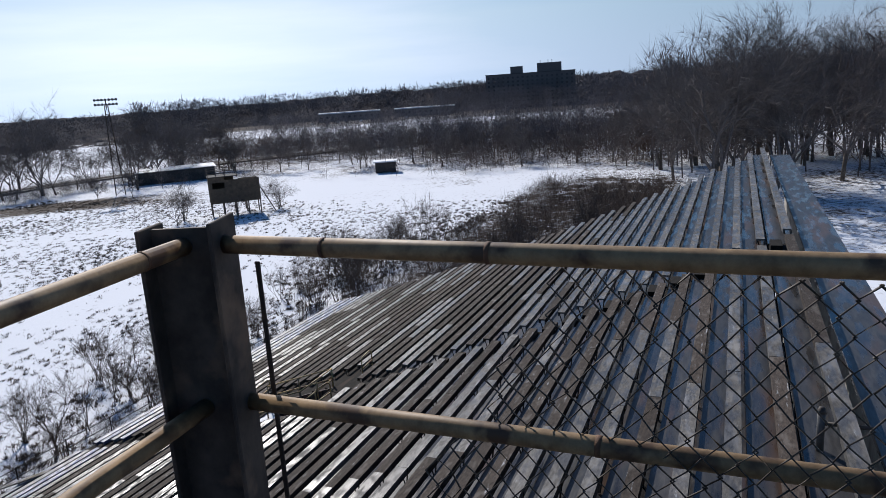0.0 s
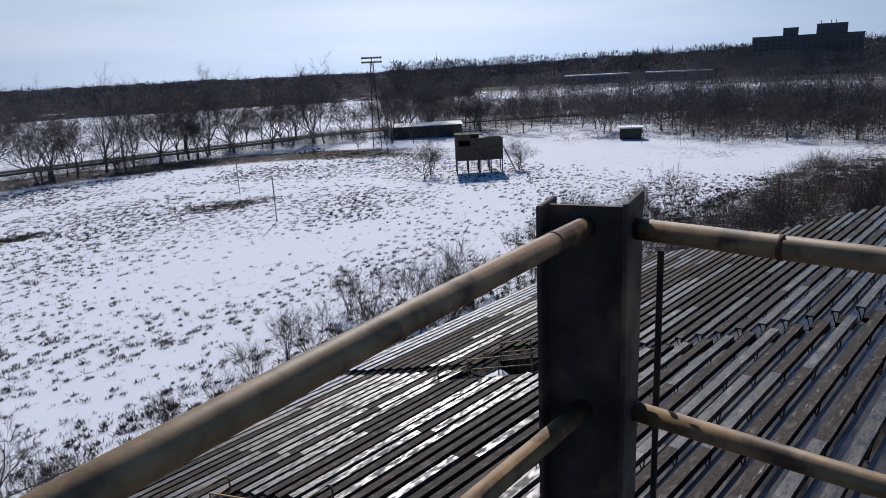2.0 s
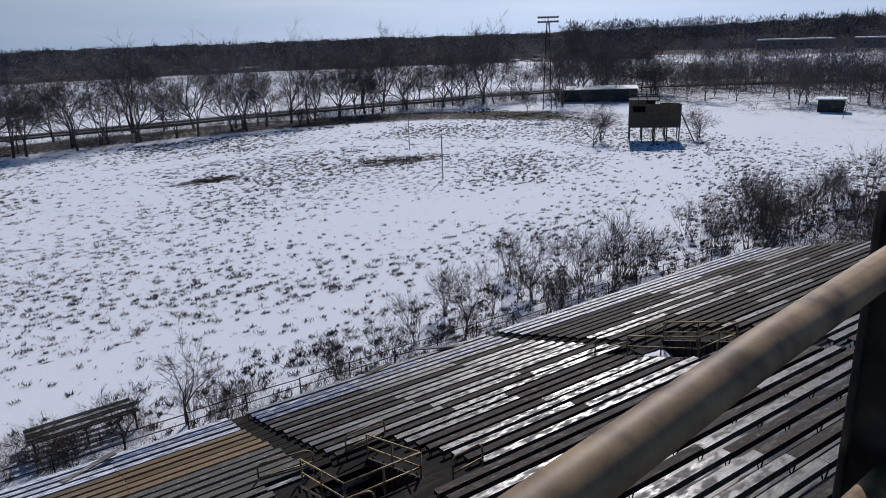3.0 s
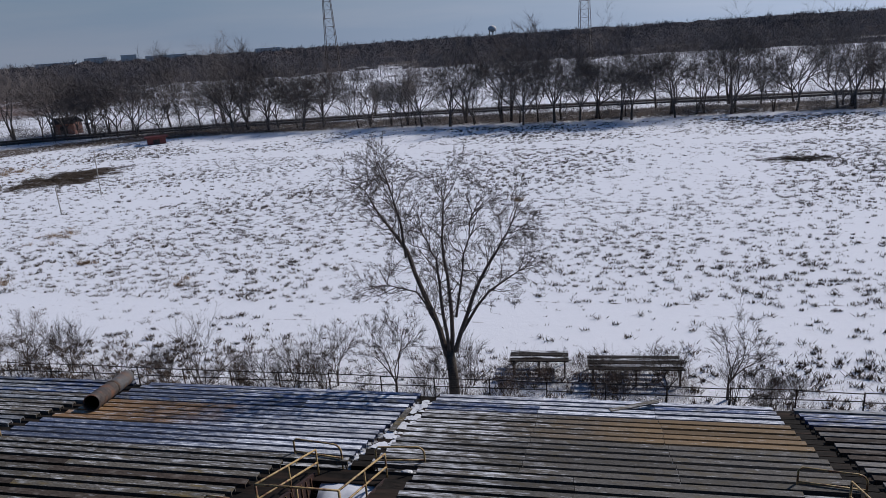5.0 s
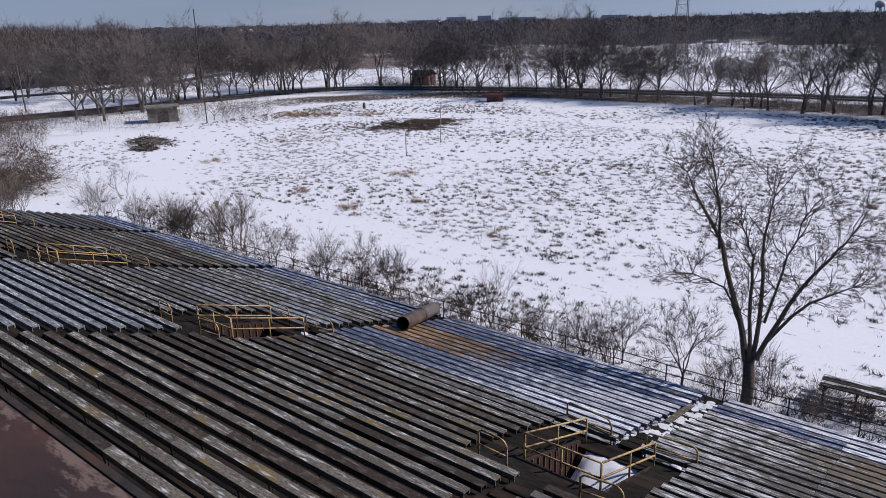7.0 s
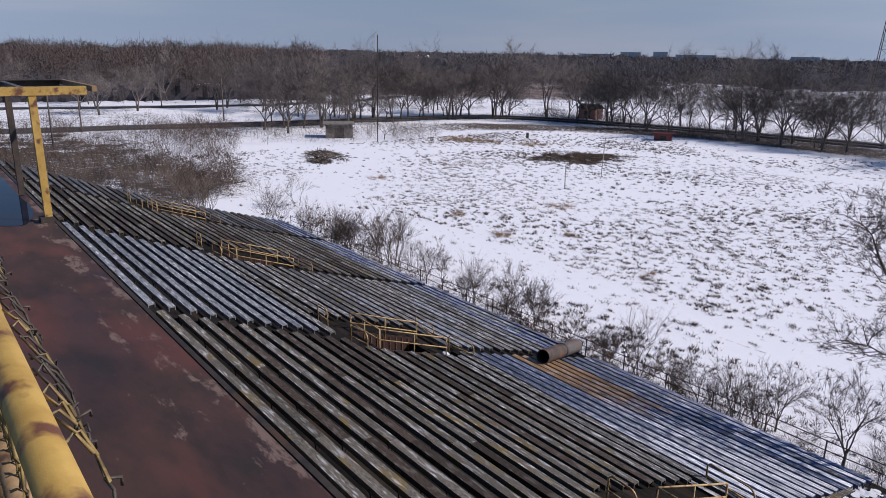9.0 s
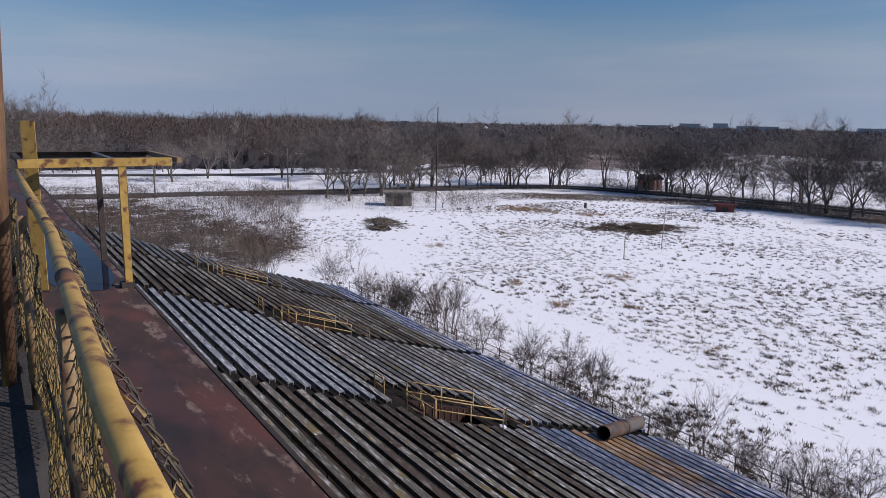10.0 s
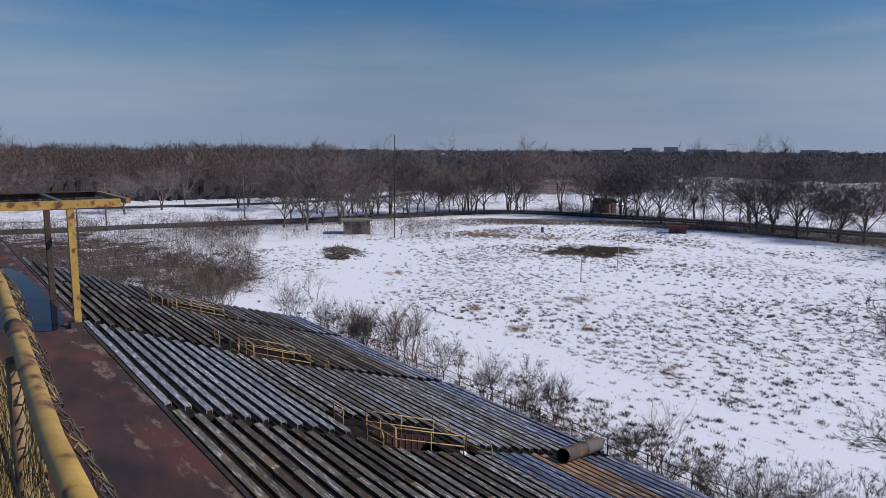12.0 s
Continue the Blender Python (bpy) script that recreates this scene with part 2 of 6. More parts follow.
M_BARK = material("grey_bark", (0.075, 0.064, 0.054), (0.17, 0.145, 0.125), 14, 0.9, 0.4, vary=0.25, coords="Object", spec=0.05)
M_TWIG = material("grey_brown_twigs", (0.115, 0.102, 0.097), (0.20, 0.176, 0.164), 6, 0.9, 0, vary=0.2, spec=0.05)
M_SHRUB = material("brown_shrub_twigs", (0.078, 0.064, 0.056), (0.155, 0.127, 0.11), 6, 0.9, 0, vary=0.3, spec=0.05)
M_WOOD_FAR = material("bare_woods_far", (0.105, 0.098, 0.104), (0.175, 0.16, 0.162), 0.05, 0.95, 0, (0.15, 0.122, 0.112), 0.012, 0.3, spec=0.03)
M_WOOD_BROWN = material("brown_bare_woods", (0.075, 0.062, 0.058), (0.135, 0.108, 0.098), 0.05, 0.95, 0, (0.135, 0.092, 0.075), 0.012, 0.4, spec=0.03)
M_BRUSH = material("reddish_brush", (0.11, 0.08, 0.068), (0.19, 0.14, 0.118), 0.3, 0.95, 0, spec=0.05)
M_BRAMBLE = material("dark_brown_bramble", (0.075, 0.058, 0.050), (0.15, 0.115, 0.095), 0.5, 0.95, 0, spec=0.05)
# Darker than the twigs: shade inside the porous crowns is in the colour.
M_CANOPY = material("massed_twigs_shade_dark", (0.034, 0.035, 0.041), (0.07, 0.066, 0.072), 0.16, 0.95, 0.6, (0.056, 0.048, 0.048), 0.02, 0.35, bump_dist=1.5, spec=0.02)
M_GRASS = material("dead_grass", (0.078, 0.061, 0.048), (0.17, 0.132, 0.098), 0.35, 0.9, 0, (0.075, 0.06, 0.046), 0.09, 0.4, spec=0.05)
M_STRAW = material("pale_straw_grass", (0.22, 0.145, 0.085), (0.36, 0.25, 0.15), 0.6, 0.9, 0, spec=0.05)
M_PALE = material("pale_rendered_wall", (0.58, 0.56, 0.55), (0.72, 0.70, 0.68), 0.3, 0.8, 0.1)
M_BRICK_RED = material("red_brown_brick", (0.19, 0.10, 0.08), (0.30, 0.165, 0.13), 3, 0.85, 0.1)
M_STONE = material("grimy_grey_block", (0.14, 0.13, 0.115), (0.26, 0.245, 0.22), 2, 0.85, 0.2, (0.09, 0.085, 0.075), 0.8, 0.4)
M_BENCH = material("black_rotten_planks", (0.018, 0.016, 0.014), (0.05, 0.044, 0.038), 9, 0.85, 0.3, coords="World", frost=0.2, vary=0.2, spec=0.1)
M_BENCH_SNOW = material("black_planks_with_snow", (0.018, 0.016, 0.014), (0.05, 0.044, 0.038), 9, 0.85, 0.3, coords="World", frost=0.72, frost_scale=(1.2, 5, 5), vary=0.2, spec=0.1)
M_GALV = material("dull_galvanised_steel", (0.065, 0.063, 0.061), (0.14, 0.136, 0.132), 6, 0.55, 0.2, (0.15, 0.09, 0.06), 1.5, 0.3)
M_SNOW = material("packed_snow", (0.66, 0.69, 0.74), (0.82, 0.84, 0.86), 3, 0.6, 0.2)
# Brick tone lifted a little to stand in for haze over the distance.
M_DARKBRICK = material("hazed_dark_brick_far", (0.115, 0.108, 0.108), (0.17, 0.155, 0.15), 1.0, 0.9, 0.1)
M_GLASS_DARK = material("dark_window", (0.02, 0.025, 0.03), (0.04, 0.045, 0.05), 1, 0.15, 0)
M_ROOF_DARK = material("dark_felt_roof", (0.03, 0.03, 0.03), (0.07, 0.065, 0.06), 3, 0.9, 0.2)
M_REDBOX = material("red_painted_boards", (0.11, 0.032, 0.028), (0.19, 0.055, 0.048), 3, 0.7, 0.2)
M_PLY = material("weathered_plywood", (0.05, 0.039, 0.029), (0.11, 0.082, 0.055), 2, 0.8, 0.2, (0.08, 0.065, 0.045), 0.9, 0.45)
M_ASPHALT = material("wet_asphalt", (0.04, 0.04, 0.042), (0.07, 0.068, 0.066), 2, 0.7, 0.1)
M_WIRE = material("rusty_wire", (0.035, 0.03, 0.026), (0.08, 0.065, 0.05), 20, 0.6, 0)
M_WIRE_Y = material("yellow_painted_wire", (0.13, 0.095, 0.04), (0.34, 0.24, 0.085), 30, 0.55, 0, (0.05, 0.038, 0.028), 14, 0.4)
M_CULVERT = material("rusty_corrugated_steel", (0.035, 0.026, 0.022), (0.10, 0.08, 0.068), 6, 0.6, 0.2, (0.16, 0.075, 0.04), 1.2, 0.5)


def water_material():
    m = bpy.data.materials.new("still_water")
    m.use_nodes = True
    nt = m.node_tree
    b = nt.nodes["Principled BSDF"]
    b.inputs["Base Color"].default_value = (0.004, 0.010, 0.028, 1)
    b.inputs["Roughness"].default_value = 0.03
    b.inputs["IOR"].default_value = 1.33
    b.inputs["Specular IOR Level"].default_value = 0.10
    n = nt.nodes.new("ShaderNodeTexNoise")
    n.inputs["Scale"].default_value = 2.5
    bp = nt.nodes.new("ShaderNodeBump")
    bp.inputs["Strength"].default_value, bp.inputs["Distance"].default_value = 0.05, 0.01
    nt.links.new(n.outputs["Fac"], bp.inputs["Height"])
    nt.links.new(bp.outputs[0], b.inputs["Normal"])
    return m


M_WATER = water_material()


def red_deck_material():
    """Red-brown roofing, scuffed darker where walked on and flaking to a pale undercoat along its outer edge."""
    m = material("worn_red_roofing", (0.034, 0.024, 0.021), (0.082, 0.040, 0.033), 3.0, 0.75, 0.3, (0.105, 0.042, 0.033), 1.4, 0.35, gloss_spots=0.25, detail=10.0, stretch=(0.6, 1.4, 1))
    nt = m.node_tree
    b = nt.nodes["Principled BSDF"]
    old = b.inputs["Base Color"].links[0].from_socket
    tc = nt.nodes.new("ShaderNodeTexCoord")
    mp = nt.nodes.new("ShaderNodeMapping")
    mp.inputs["Scale"].default_value = (1.6, 4.5, 1)
    nt.links.new(tc.outputs["Object"], mp.inputs["Vector"])
    n = nt.nodes.new("ShaderNodeTexNoise")
    n.inputs["Scale"].default_value, n.inputs["Detail"].default_value, n.inputs["Roughness"].default_value = 1.6, 11.0, 0.72
    nt.links.new(mp.outputs[0], n.inputs["Vector"])
    sep = nt.nodes.new("ShaderNodeSeparateXYZ")
    nt.links.new(tc.outputs["Object"], sep.inputs[0])
    edge = nt.nodes.new("ShaderNodeMapRange")
    edge.interpolation_type = "SMOOTHSTEP"
    edge.inputs["From Min"].default_value, edge.inputs["From Max"].default_value, edge.inputs["To Max"].default_value = 0.85, 1.35, 0.13
    nt.links.new(sep.outputs[1], edge.inputs["Value"])
    add = nt.nodes.new("ShaderNodeMath")
    nt.links.new(n.outputs["Fac"], add.inputs[0])
    nt.links.new(edge.outputs[0], add.inputs[1])
    flake = nt.nodes.new("ShaderNodeMapRange")
    flake.inputs["From Min"].default_value, flake.inputs["From Max"].default_value, flake.inputs["To Max"].default_value = 0.64, 0.70, 0.85
    nt.links.new(add.outputs[0], flake.inputs["Value"])
    mix = nt.nodes.new("ShaderNodeMixRGB")
    mix.inputs["Color2"].default_value = (0.20, 0.14, 0.115, 1)
    nt.links.new(flake.outputs[0], mix.inputs["Fac"])
    nt.links.new(old, mix.inputs["Color1"])
    nt.links.new(mix.outputs[0], b.inputs["Base Color"])
    return m


M_RED_DECK = red_deck_material()


def ground_material():
    """Thin snow over dead turf; an oval track of cleaner snow, and bare patches of its own shape."""
    m = bpy.data.materials.new("snow_over_turf")
    m.use_nodes = True
    nt = m.node_tree
    b = nt.nodes["Principled BSDF"]
    geo = nt.nodes.new("ShaderNodeNewGeometry")

    def noise_of(scale, detail=8, rough=0.6, vec=None):
        n = nt.nodes.new("ShaderNodeTexNoise")
        n.inputs["Scale"].default_value, n.inputs["Detail"].default_value, n.inputs["Roughness"].default_value = scale, detail, rough
        nt.links.new(vec or geo.outputs["Position"], n.inputs["Vector"])
        return n.outputs["Fac"]

    def math_node(op, a, b_=0.0):
        n = nt.nodes.new("ShaderNodeMath")
        n.operation = op
        for i, v in enumerate((a, b_)):
            if isinstance(v, (int, float)):
                n.inputs[i].default_value = v
            else:
                nt.links.new(v, n.inputs[i])
        return n.outputs[0]

    def step(v, lo, hi):
        n = nt.nodes.new("ShaderNodeMapRange")
        n.interpolation_type = "SMOOTHSTEP"
        n.inputs["From Min"].default_value, n.inputs["From Max"].default_value = lo, hi
        nt.links.new(v, n.inputs["Value"])
        return n.outputs[0]

    sep = nt.nodes.new("ShaderNodeSeparateXYZ")
    nt.links.new(geo.outputs["Position"], sep.inputs[0])
    # distance from the spine of the running track: two half circles joined by straights
    dx = math_node("MAXIMUM", math_node("SUBTRACT", math_node("ABSOLUTE", math_node("ADD", sep.outputs[0], 12.0)), 50.0), 0.0)
    dy = math_node("SUBTRACT", sep.outputs[1], 71.5)
    dist = math_node("SQRT", math_node("ADD", math_node("MULTIPLY", dx, dx), math_node("MULTIPLY", dy, dy)))
    wob = math_node("MULTIPLY", math_node("SUBTRACT", noise_of(0.08, 4), 0.5), 6.0)
    off = math_node("ABSOLUTE", math_node("SUBTRACT", math_node("ADD", dist, math_node("MULTIPLY", wob, 0.5)), 32.8))
    track = math_node("SUBTRACT", 1.0, step(off, 2.4, 4.6))
    fine = noise_of(1.5, 9, 0.70)
    # kerb lines of the old track and a pair of wheel ruts, showing as thin broken threads
    shift = math_node("ADD", dist, math_node("MULTIPLY", math_node("SUBTRACT", noise_of(0.05, 3), 0.5), 1.6))
    threads = None
    for at_, wide in ((29.6, 0.08), (31.4, 0.06), (33.1, 0.06)):
        line = math_node("SUBTRACT", 1.0, step(math_node("ABSOLUTE", math_node("SUBTRACT", shift, at_)), wide * 0.5, wide * 2.2))
        threads = line if threads is None else math_node("MAXIMUM", threads, line)
    broad = noise_of(0.035, 5, 0.6)
    mid = noise_of(0.22, 6, 0.6)
    v = math_node("ADD", math_node("MULTIPLY", fine, 0.62), math_node("ADD", math_node("MULTIPLY", broad, 0.30), math_node("MULTIPLY", mid, 0.18)))
    v = math_node("SUBTRACT", v, 0.07)
    v = math_node("SUBTRACT", v, math_node("MULTIPLY", track, 0.10))
    v = math_node("ADD", v, math_node("MULTIPLY", threads, math_node("MULTIPLY", step(mid, 0.40, 0.62), math_node("MULTIPLY", fine, 0.30))))
    for px, py, rx, ry, k in ((-76, 88.5, 6.5, 8.0, 0.20), (-73.0, 92.0, 5, 7, 0.12), (23.0, 87.8, 4.0, 2.2, 0.17), (49, 83, 7.0, 4.0, 0.12), (-84, 29, 9, 6, 0.10), (-97, 54, 6, 4, 0.12), (-104, 98, 9, 9, 0.09), (60, 103, 22, 4, 0.09), (92, 96, 9, 16, 0.08), (-112, 12, 36, 24, 0.16), (84, 17, 38, 15, 0.16), (175, 60, 40, 60, 0.07), (150, 115, 30, 20, 0.05)):
        ex = math_node("DIVIDE", math_node("SUBTRACT", sep.outputs[0], px), rx)
        ey = math_node("DIVIDE", math_node("SUBTRACT", sep.outputs[1], py), ry)
        ell = math_node("ADD", math_node("MULTIPLY", ex, ex), math_node("MULTIPLY", ey, ey))
        ell = math_node("ADD", ell, math_node("MULTIPLY", math_node("SUBTRACT", mid, 0.5), 5.0))
        inside = math_node("SUBTRACT", 1.0, step(ell, 0.3, 1.3))
        v = math_node("ADD", v, math_node("MULTIPLY", inside, k))
    outside = step(dist, 52.0, 110.0)
    v = math_node("ADD", v, math_node("MULTIPLY", outside, math_node("ADD", math_node("MULTIPLY", noise_of(0.012, 4), 0.22), -0.045)))
    v = math_node("ADD", v, math_node("MULTIPLY", step(dist, 300.0, 560.0), 0.30))
    # dark rough grass on the verge between the field and the road
    verge = math_node("MULTIPLY", math_node("SUBTRACT", step(dist, 58.0, 64.0), step(dist, 73.0, 80.0)), step(sep.outputs[1], 85.0, 118.0))
    v = math_node("ADD", v, math_node("MULTIPLY", verge, 0.19))
    # brown meadow beyond the road in the west
    mx = math_node("DIVIDE", math_node("ADD", sep.outputs[0], 320.0), 150.0)
    my = math_node("DIVIDE", math_node("SUBTRACT", sep.outputs[1], 235.0), 120.0)
    meadow = math_node("SUBTRACT", 1.0, step(math_node("ADD", math_node("MULTIPLY", mx, mx), math_node("MULTIPLY", my, my)), 0.6, 1.2))
    v = math_node("ADD", v, math_node("MULTIPLY", meadow, 0.12))
    bare = step(v, 0.545, 0.66)
    ramp = nt.nodes.new("ShaderNodeMixRGB")
    nt.links.new(bare, ramp.inputs["Fac"])
    ramp.inputs["Color1"].default_value = (0.79, 0.815, 0.86, 1)
    turf = nt.nodes.new("ShaderNodeMixRGB")
    nt.links.new(mid, turf.inputs["Fac"])
    turf.inputs["Color1"].default_value, turf.inputs["Color2"].default_value = (0.052, 0.043, 0.037, 1), (0.11, 0.087, 0.07, 1)
    field = nt.nodes.new("ShaderNodeMixRGB")
    field.inputs["Color2"].default_value = (0.125, 0.085, 0.07, 1)
    nt.links.new(meadow, field.inputs["Fac"])
    nt.links.new(turf.outputs[0], field.inputs["Color1"])
    nt.links.new(field.outputs[0], ramp.inputs["Color2"])
    nt.links.new(ramp.outputs[0], b.inputs["Base Color"])
    b.inputs["Roughness"].default_value = 0.85
    b.inputs["Specular IOR Level"].default_value = 0.06
    bp = nt.nodes.new("ShaderNodeBump")
    bp.inputs["Strength"].default_value, bp.inputs["Distance"].default_value = 0.5, 0.06
    nt.links.new(fine, bp.inputs["Height"])
    nt.links.new(bp.outputs[0], b.inputs["Normal"])
    return m


M_GROUND = ground_material()


# ---- mesh tools ----
class Mesh:
    """Collects vertices and faces of one mesh."""

    def __init__(self):
        self.v, self.f = [], []

    def box(self, lo, hi, m=None):
        n = len(self.v)
        for z in (lo[2], hi[2]):
            for x, y in ((lo[0], lo[1]), (hi[0], lo[1]), (hi[0], hi[1]), (lo[0], hi[1])):
                p = Vector((x, y, z))
                self.v.append(tuple(m @ p) if m else tuple(p))
        for q in ((3, 2, 1, 0), (4, 5, 6, 7), (0, 1, 5, 4), (1, 2, 6, 5), (2, 3, 7, 6), (3, 0, 4, 7)):
            self.f.append(tuple(n + i for i in q))
        return self

    def tube(self, pts, r, sides=6, r_end=None, cap=True):
        """A round bar along points, tapering to r_end."""
        pts = [Vector(p) for p in pts]
        r_end = r if r_end is None else r_end
        n0 = len(self.v)
        ref = None
        for i, p in enumerate(pts):
            d = (pts[min(i + 1, len(pts) - 1)] - pts[max(i - 1, 0)])
            d = d.normalized() if d.length > 1e-9 else Vector((0, 0, 1))
            if ref is None:
                ref = Vector((0, 0, 1)) if abs(d.z) < 0.9 else Vector((1, 0, 0))
            u = d.cross(ref).normalized()
            w = d.cross(u)
            k = r + (r_end - r) * i / max(1, len(pts) - 1)
            for s in range(sides):
                a = 2 * math.pi * s / sides
                self.v.append(tuple(p + u * (k * math.cos(a)) + w * (k * math.sin(a))))
        for i in range(len(pts) - 1):
            for s in range(sides):
                a, b = n0 + i * sides + s, n0 + i * sides + (s + 1) % sides
                self.f.append((a, a + sides, b + sides, b))
        if cap:
            self.f.append(tuple(n0 + s for s in range(sides)))
            e = n0 + (len(pts) - 1) * sides
            self.f.append(tuple(e + s for s in reversed(range(sides))))
        return self

    def face(self, *pts):
        n = len(self.v)
        self.v.extend(tuple(p) for p in pts)
        self.f.append(tuple(range(n, n + len(pts))))
        return self

    def data(self, name, mat, smooth=False, bevel=0.0):
        me = bpy.data.meshes.new(name)
        me.from_pydata(self.v, [], self.f)
        if bevel:
            bm = bmesh.new()
            bm.from_mesh(me)
            bmesh.ops.recalc_face_normals(bm, faces=bm.faces)
            bmesh.ops.bevel(bm, geom=bm.edges[:], offset=bevel, segments=1, affect="EDGES", clamp_overlap=True)
            bm.to_mesh(me)
            bm.free()
        me.materials.append(mat)
        if smooth:
            me.polygons.foreach_set("use_smooth", [True] * len(me.polygons))
        me.update()
        return me


def thing(name, label, category, at=(0, 0, 0), turn=0.0, group="", kind="", data=None):
    ob = new(name, data)
    ob.matrix_basis = pose(*at, 0, 0, turn)
    return tagged(ob, label, category, group, kind)


def part(name, mesh, mat, parent, label="", smooth=False, bevel=0.0, at=None):
    me = mesh if isinstance(mesh, bpy.types.Mesh) else mesh.data(name, mat, smooth, bevel)
    ob = new(name, me)
    ob.parent = parent
    if at is not None:
        ob.matrix_basis = at
    return tagged(ob, label)


rnd = random.Random(7)


def seat_y(n):
    """Front edge of the seat of row n."""
    return 5.747 + 0.61 * n


def seat_z(n):
    return 9.09 - 0.2537 * n + 0.0012955 * n * n


DECK = 14.95           # walking level of the press box roof
DECK_FRONT = 1.30
ROW_TOP, ROW_FRONT = -12, 33
AISLES = (-46.8, -33.6, -20.45, -6.95, 6.62, 19.5)
STAND_WEST, STAND_EAST = -55.0, 41.5

# ---- ground ----
def build_ground():
    m = Mesh()
    xs = [-4000, -1500, -700, -400, -250, -150] + list(range(-120, 121, 12)) + [150, 250, 400, 700, 1500, 4000]
    ys = [-4000, -1500, -600, -250, -100, -40, 0] + list(range(12, 181, 12)) + [210, 260, 350, 500, 800, 1500, 4000]
    g = random.Random(3)
    for y in ys:
        for x in xs:
            calm = 30 < y < 130 and abs(x) < 110
            m.v.append((x, y, -g.uniform(0.0, 0.12 if calm else 0.35)))
    w = len(xs)
    for j in range(len(ys) - 1):
        for i in range(w - 1):
            m.f.append((j * w + i, j * w + i + 1, (j + 1) * w + i + 1, (j + 1) * w + i))
    thing("ground", "thin patchy snow over dead turf", "ground", kind="structure", data=m.data("ground", M_GROUND, True))


build_ground()


# ---- stands ----
PORTALS = (-48.4, -35.0, -21.45, -7.1, 6.75, 19.9)
BOX_EAST, BOX_WEST = 1.62, -23.0      # press box ends


def row_spans(n, west, east, treads=False):
    """The stretches of row n of a section that carry a seat."""
    spans = [(west, east)]
    cuts = []
    if treads and 13 <= n <= 17:
        cuts += [(p - 1.12, p + 1.12) for p in PORTALS]
    if not treads and 11 <= n <= 18:
        cuts += [(p - 2.05, p + 2.05) for p in PORTALS]
    if n < -7:
        cuts.append((BOX_WEST - 0.2, BOX_EAST + 0.25))
    for a, b in cuts:
        spans = [s for lo, hi in spans for s in ((lo, min(hi, a)), (max(lo, b), hi)) if s[1] - s[0] > 0.4]
    return spans


def seat_material(k, n, x):
    """Paint and weather of one plank of section k, row n, with its middle at x."""
    g = random.Random(k * 1000 + n * 17 + int(x * 3))
    if k == 3:
        if n >= 29:
            return g.choice((M_SEAT_BLUE, M_SEAT_SNOWY))
        if n >= 20:
            return M_SEAT_RUSTY if n >= 24 else M_SEAT_SNOWY
        return M_SEAT_FROST if n >= 17 else g.choice((M_SEAT_DARK, M_SEAT_DARK, M_SEAT_DARK, M_SEAT_BROWN))
    if k == 4:
        if n >= 30:
            return g.choice((M_SEAT_BLUE, M_SEAT_SNOWY))
        if 25 <= n:
            return M_SEAT_OCHRED
        return M_SEAT_MIXED if n >= 14 else g.choice((M_SEAT_GREY, M_SEAT_GREY, M_SEAT_BROWN))
    if n >= 30:
        return g.choice((M_SEAT_BLUE, M_SEAT_BLUE, M_SEAT_PALE))
    if k == 2:
        return M_SEAT_PALE if n <= 9 else g.choice((M_SEAT_GREY, M_SEAT_FROST, M_SEAT_FROST, M_SEAT_PALE if n > 17 else M_SEAT_DARK))
    if k == 6:
        return g.choice((M_SEAT_BROWN, M_SEAT_BROWN, M_SEAT_GREY)) if n > -2 else M_SEAT_GREY
    if k == 5 and n < 2:
        return g.choice((M_SEAT_GREY, M_SEAT_BROWN))
    if k == 5 and n < 14:
        return g.choice((M_SEAT_BROWN, M_SEAT_BROWN, M_SEAT_BROWN, M_SEAT_GREY))
    if k == 1:
        return g.choice((M_SEAT_DARK, M_SEAT_DARK, M_SEAT_BROWN))
    return g.choice((M_SEAT_GREY, M_SEAT_GREY, M_SEAT_BROWN))


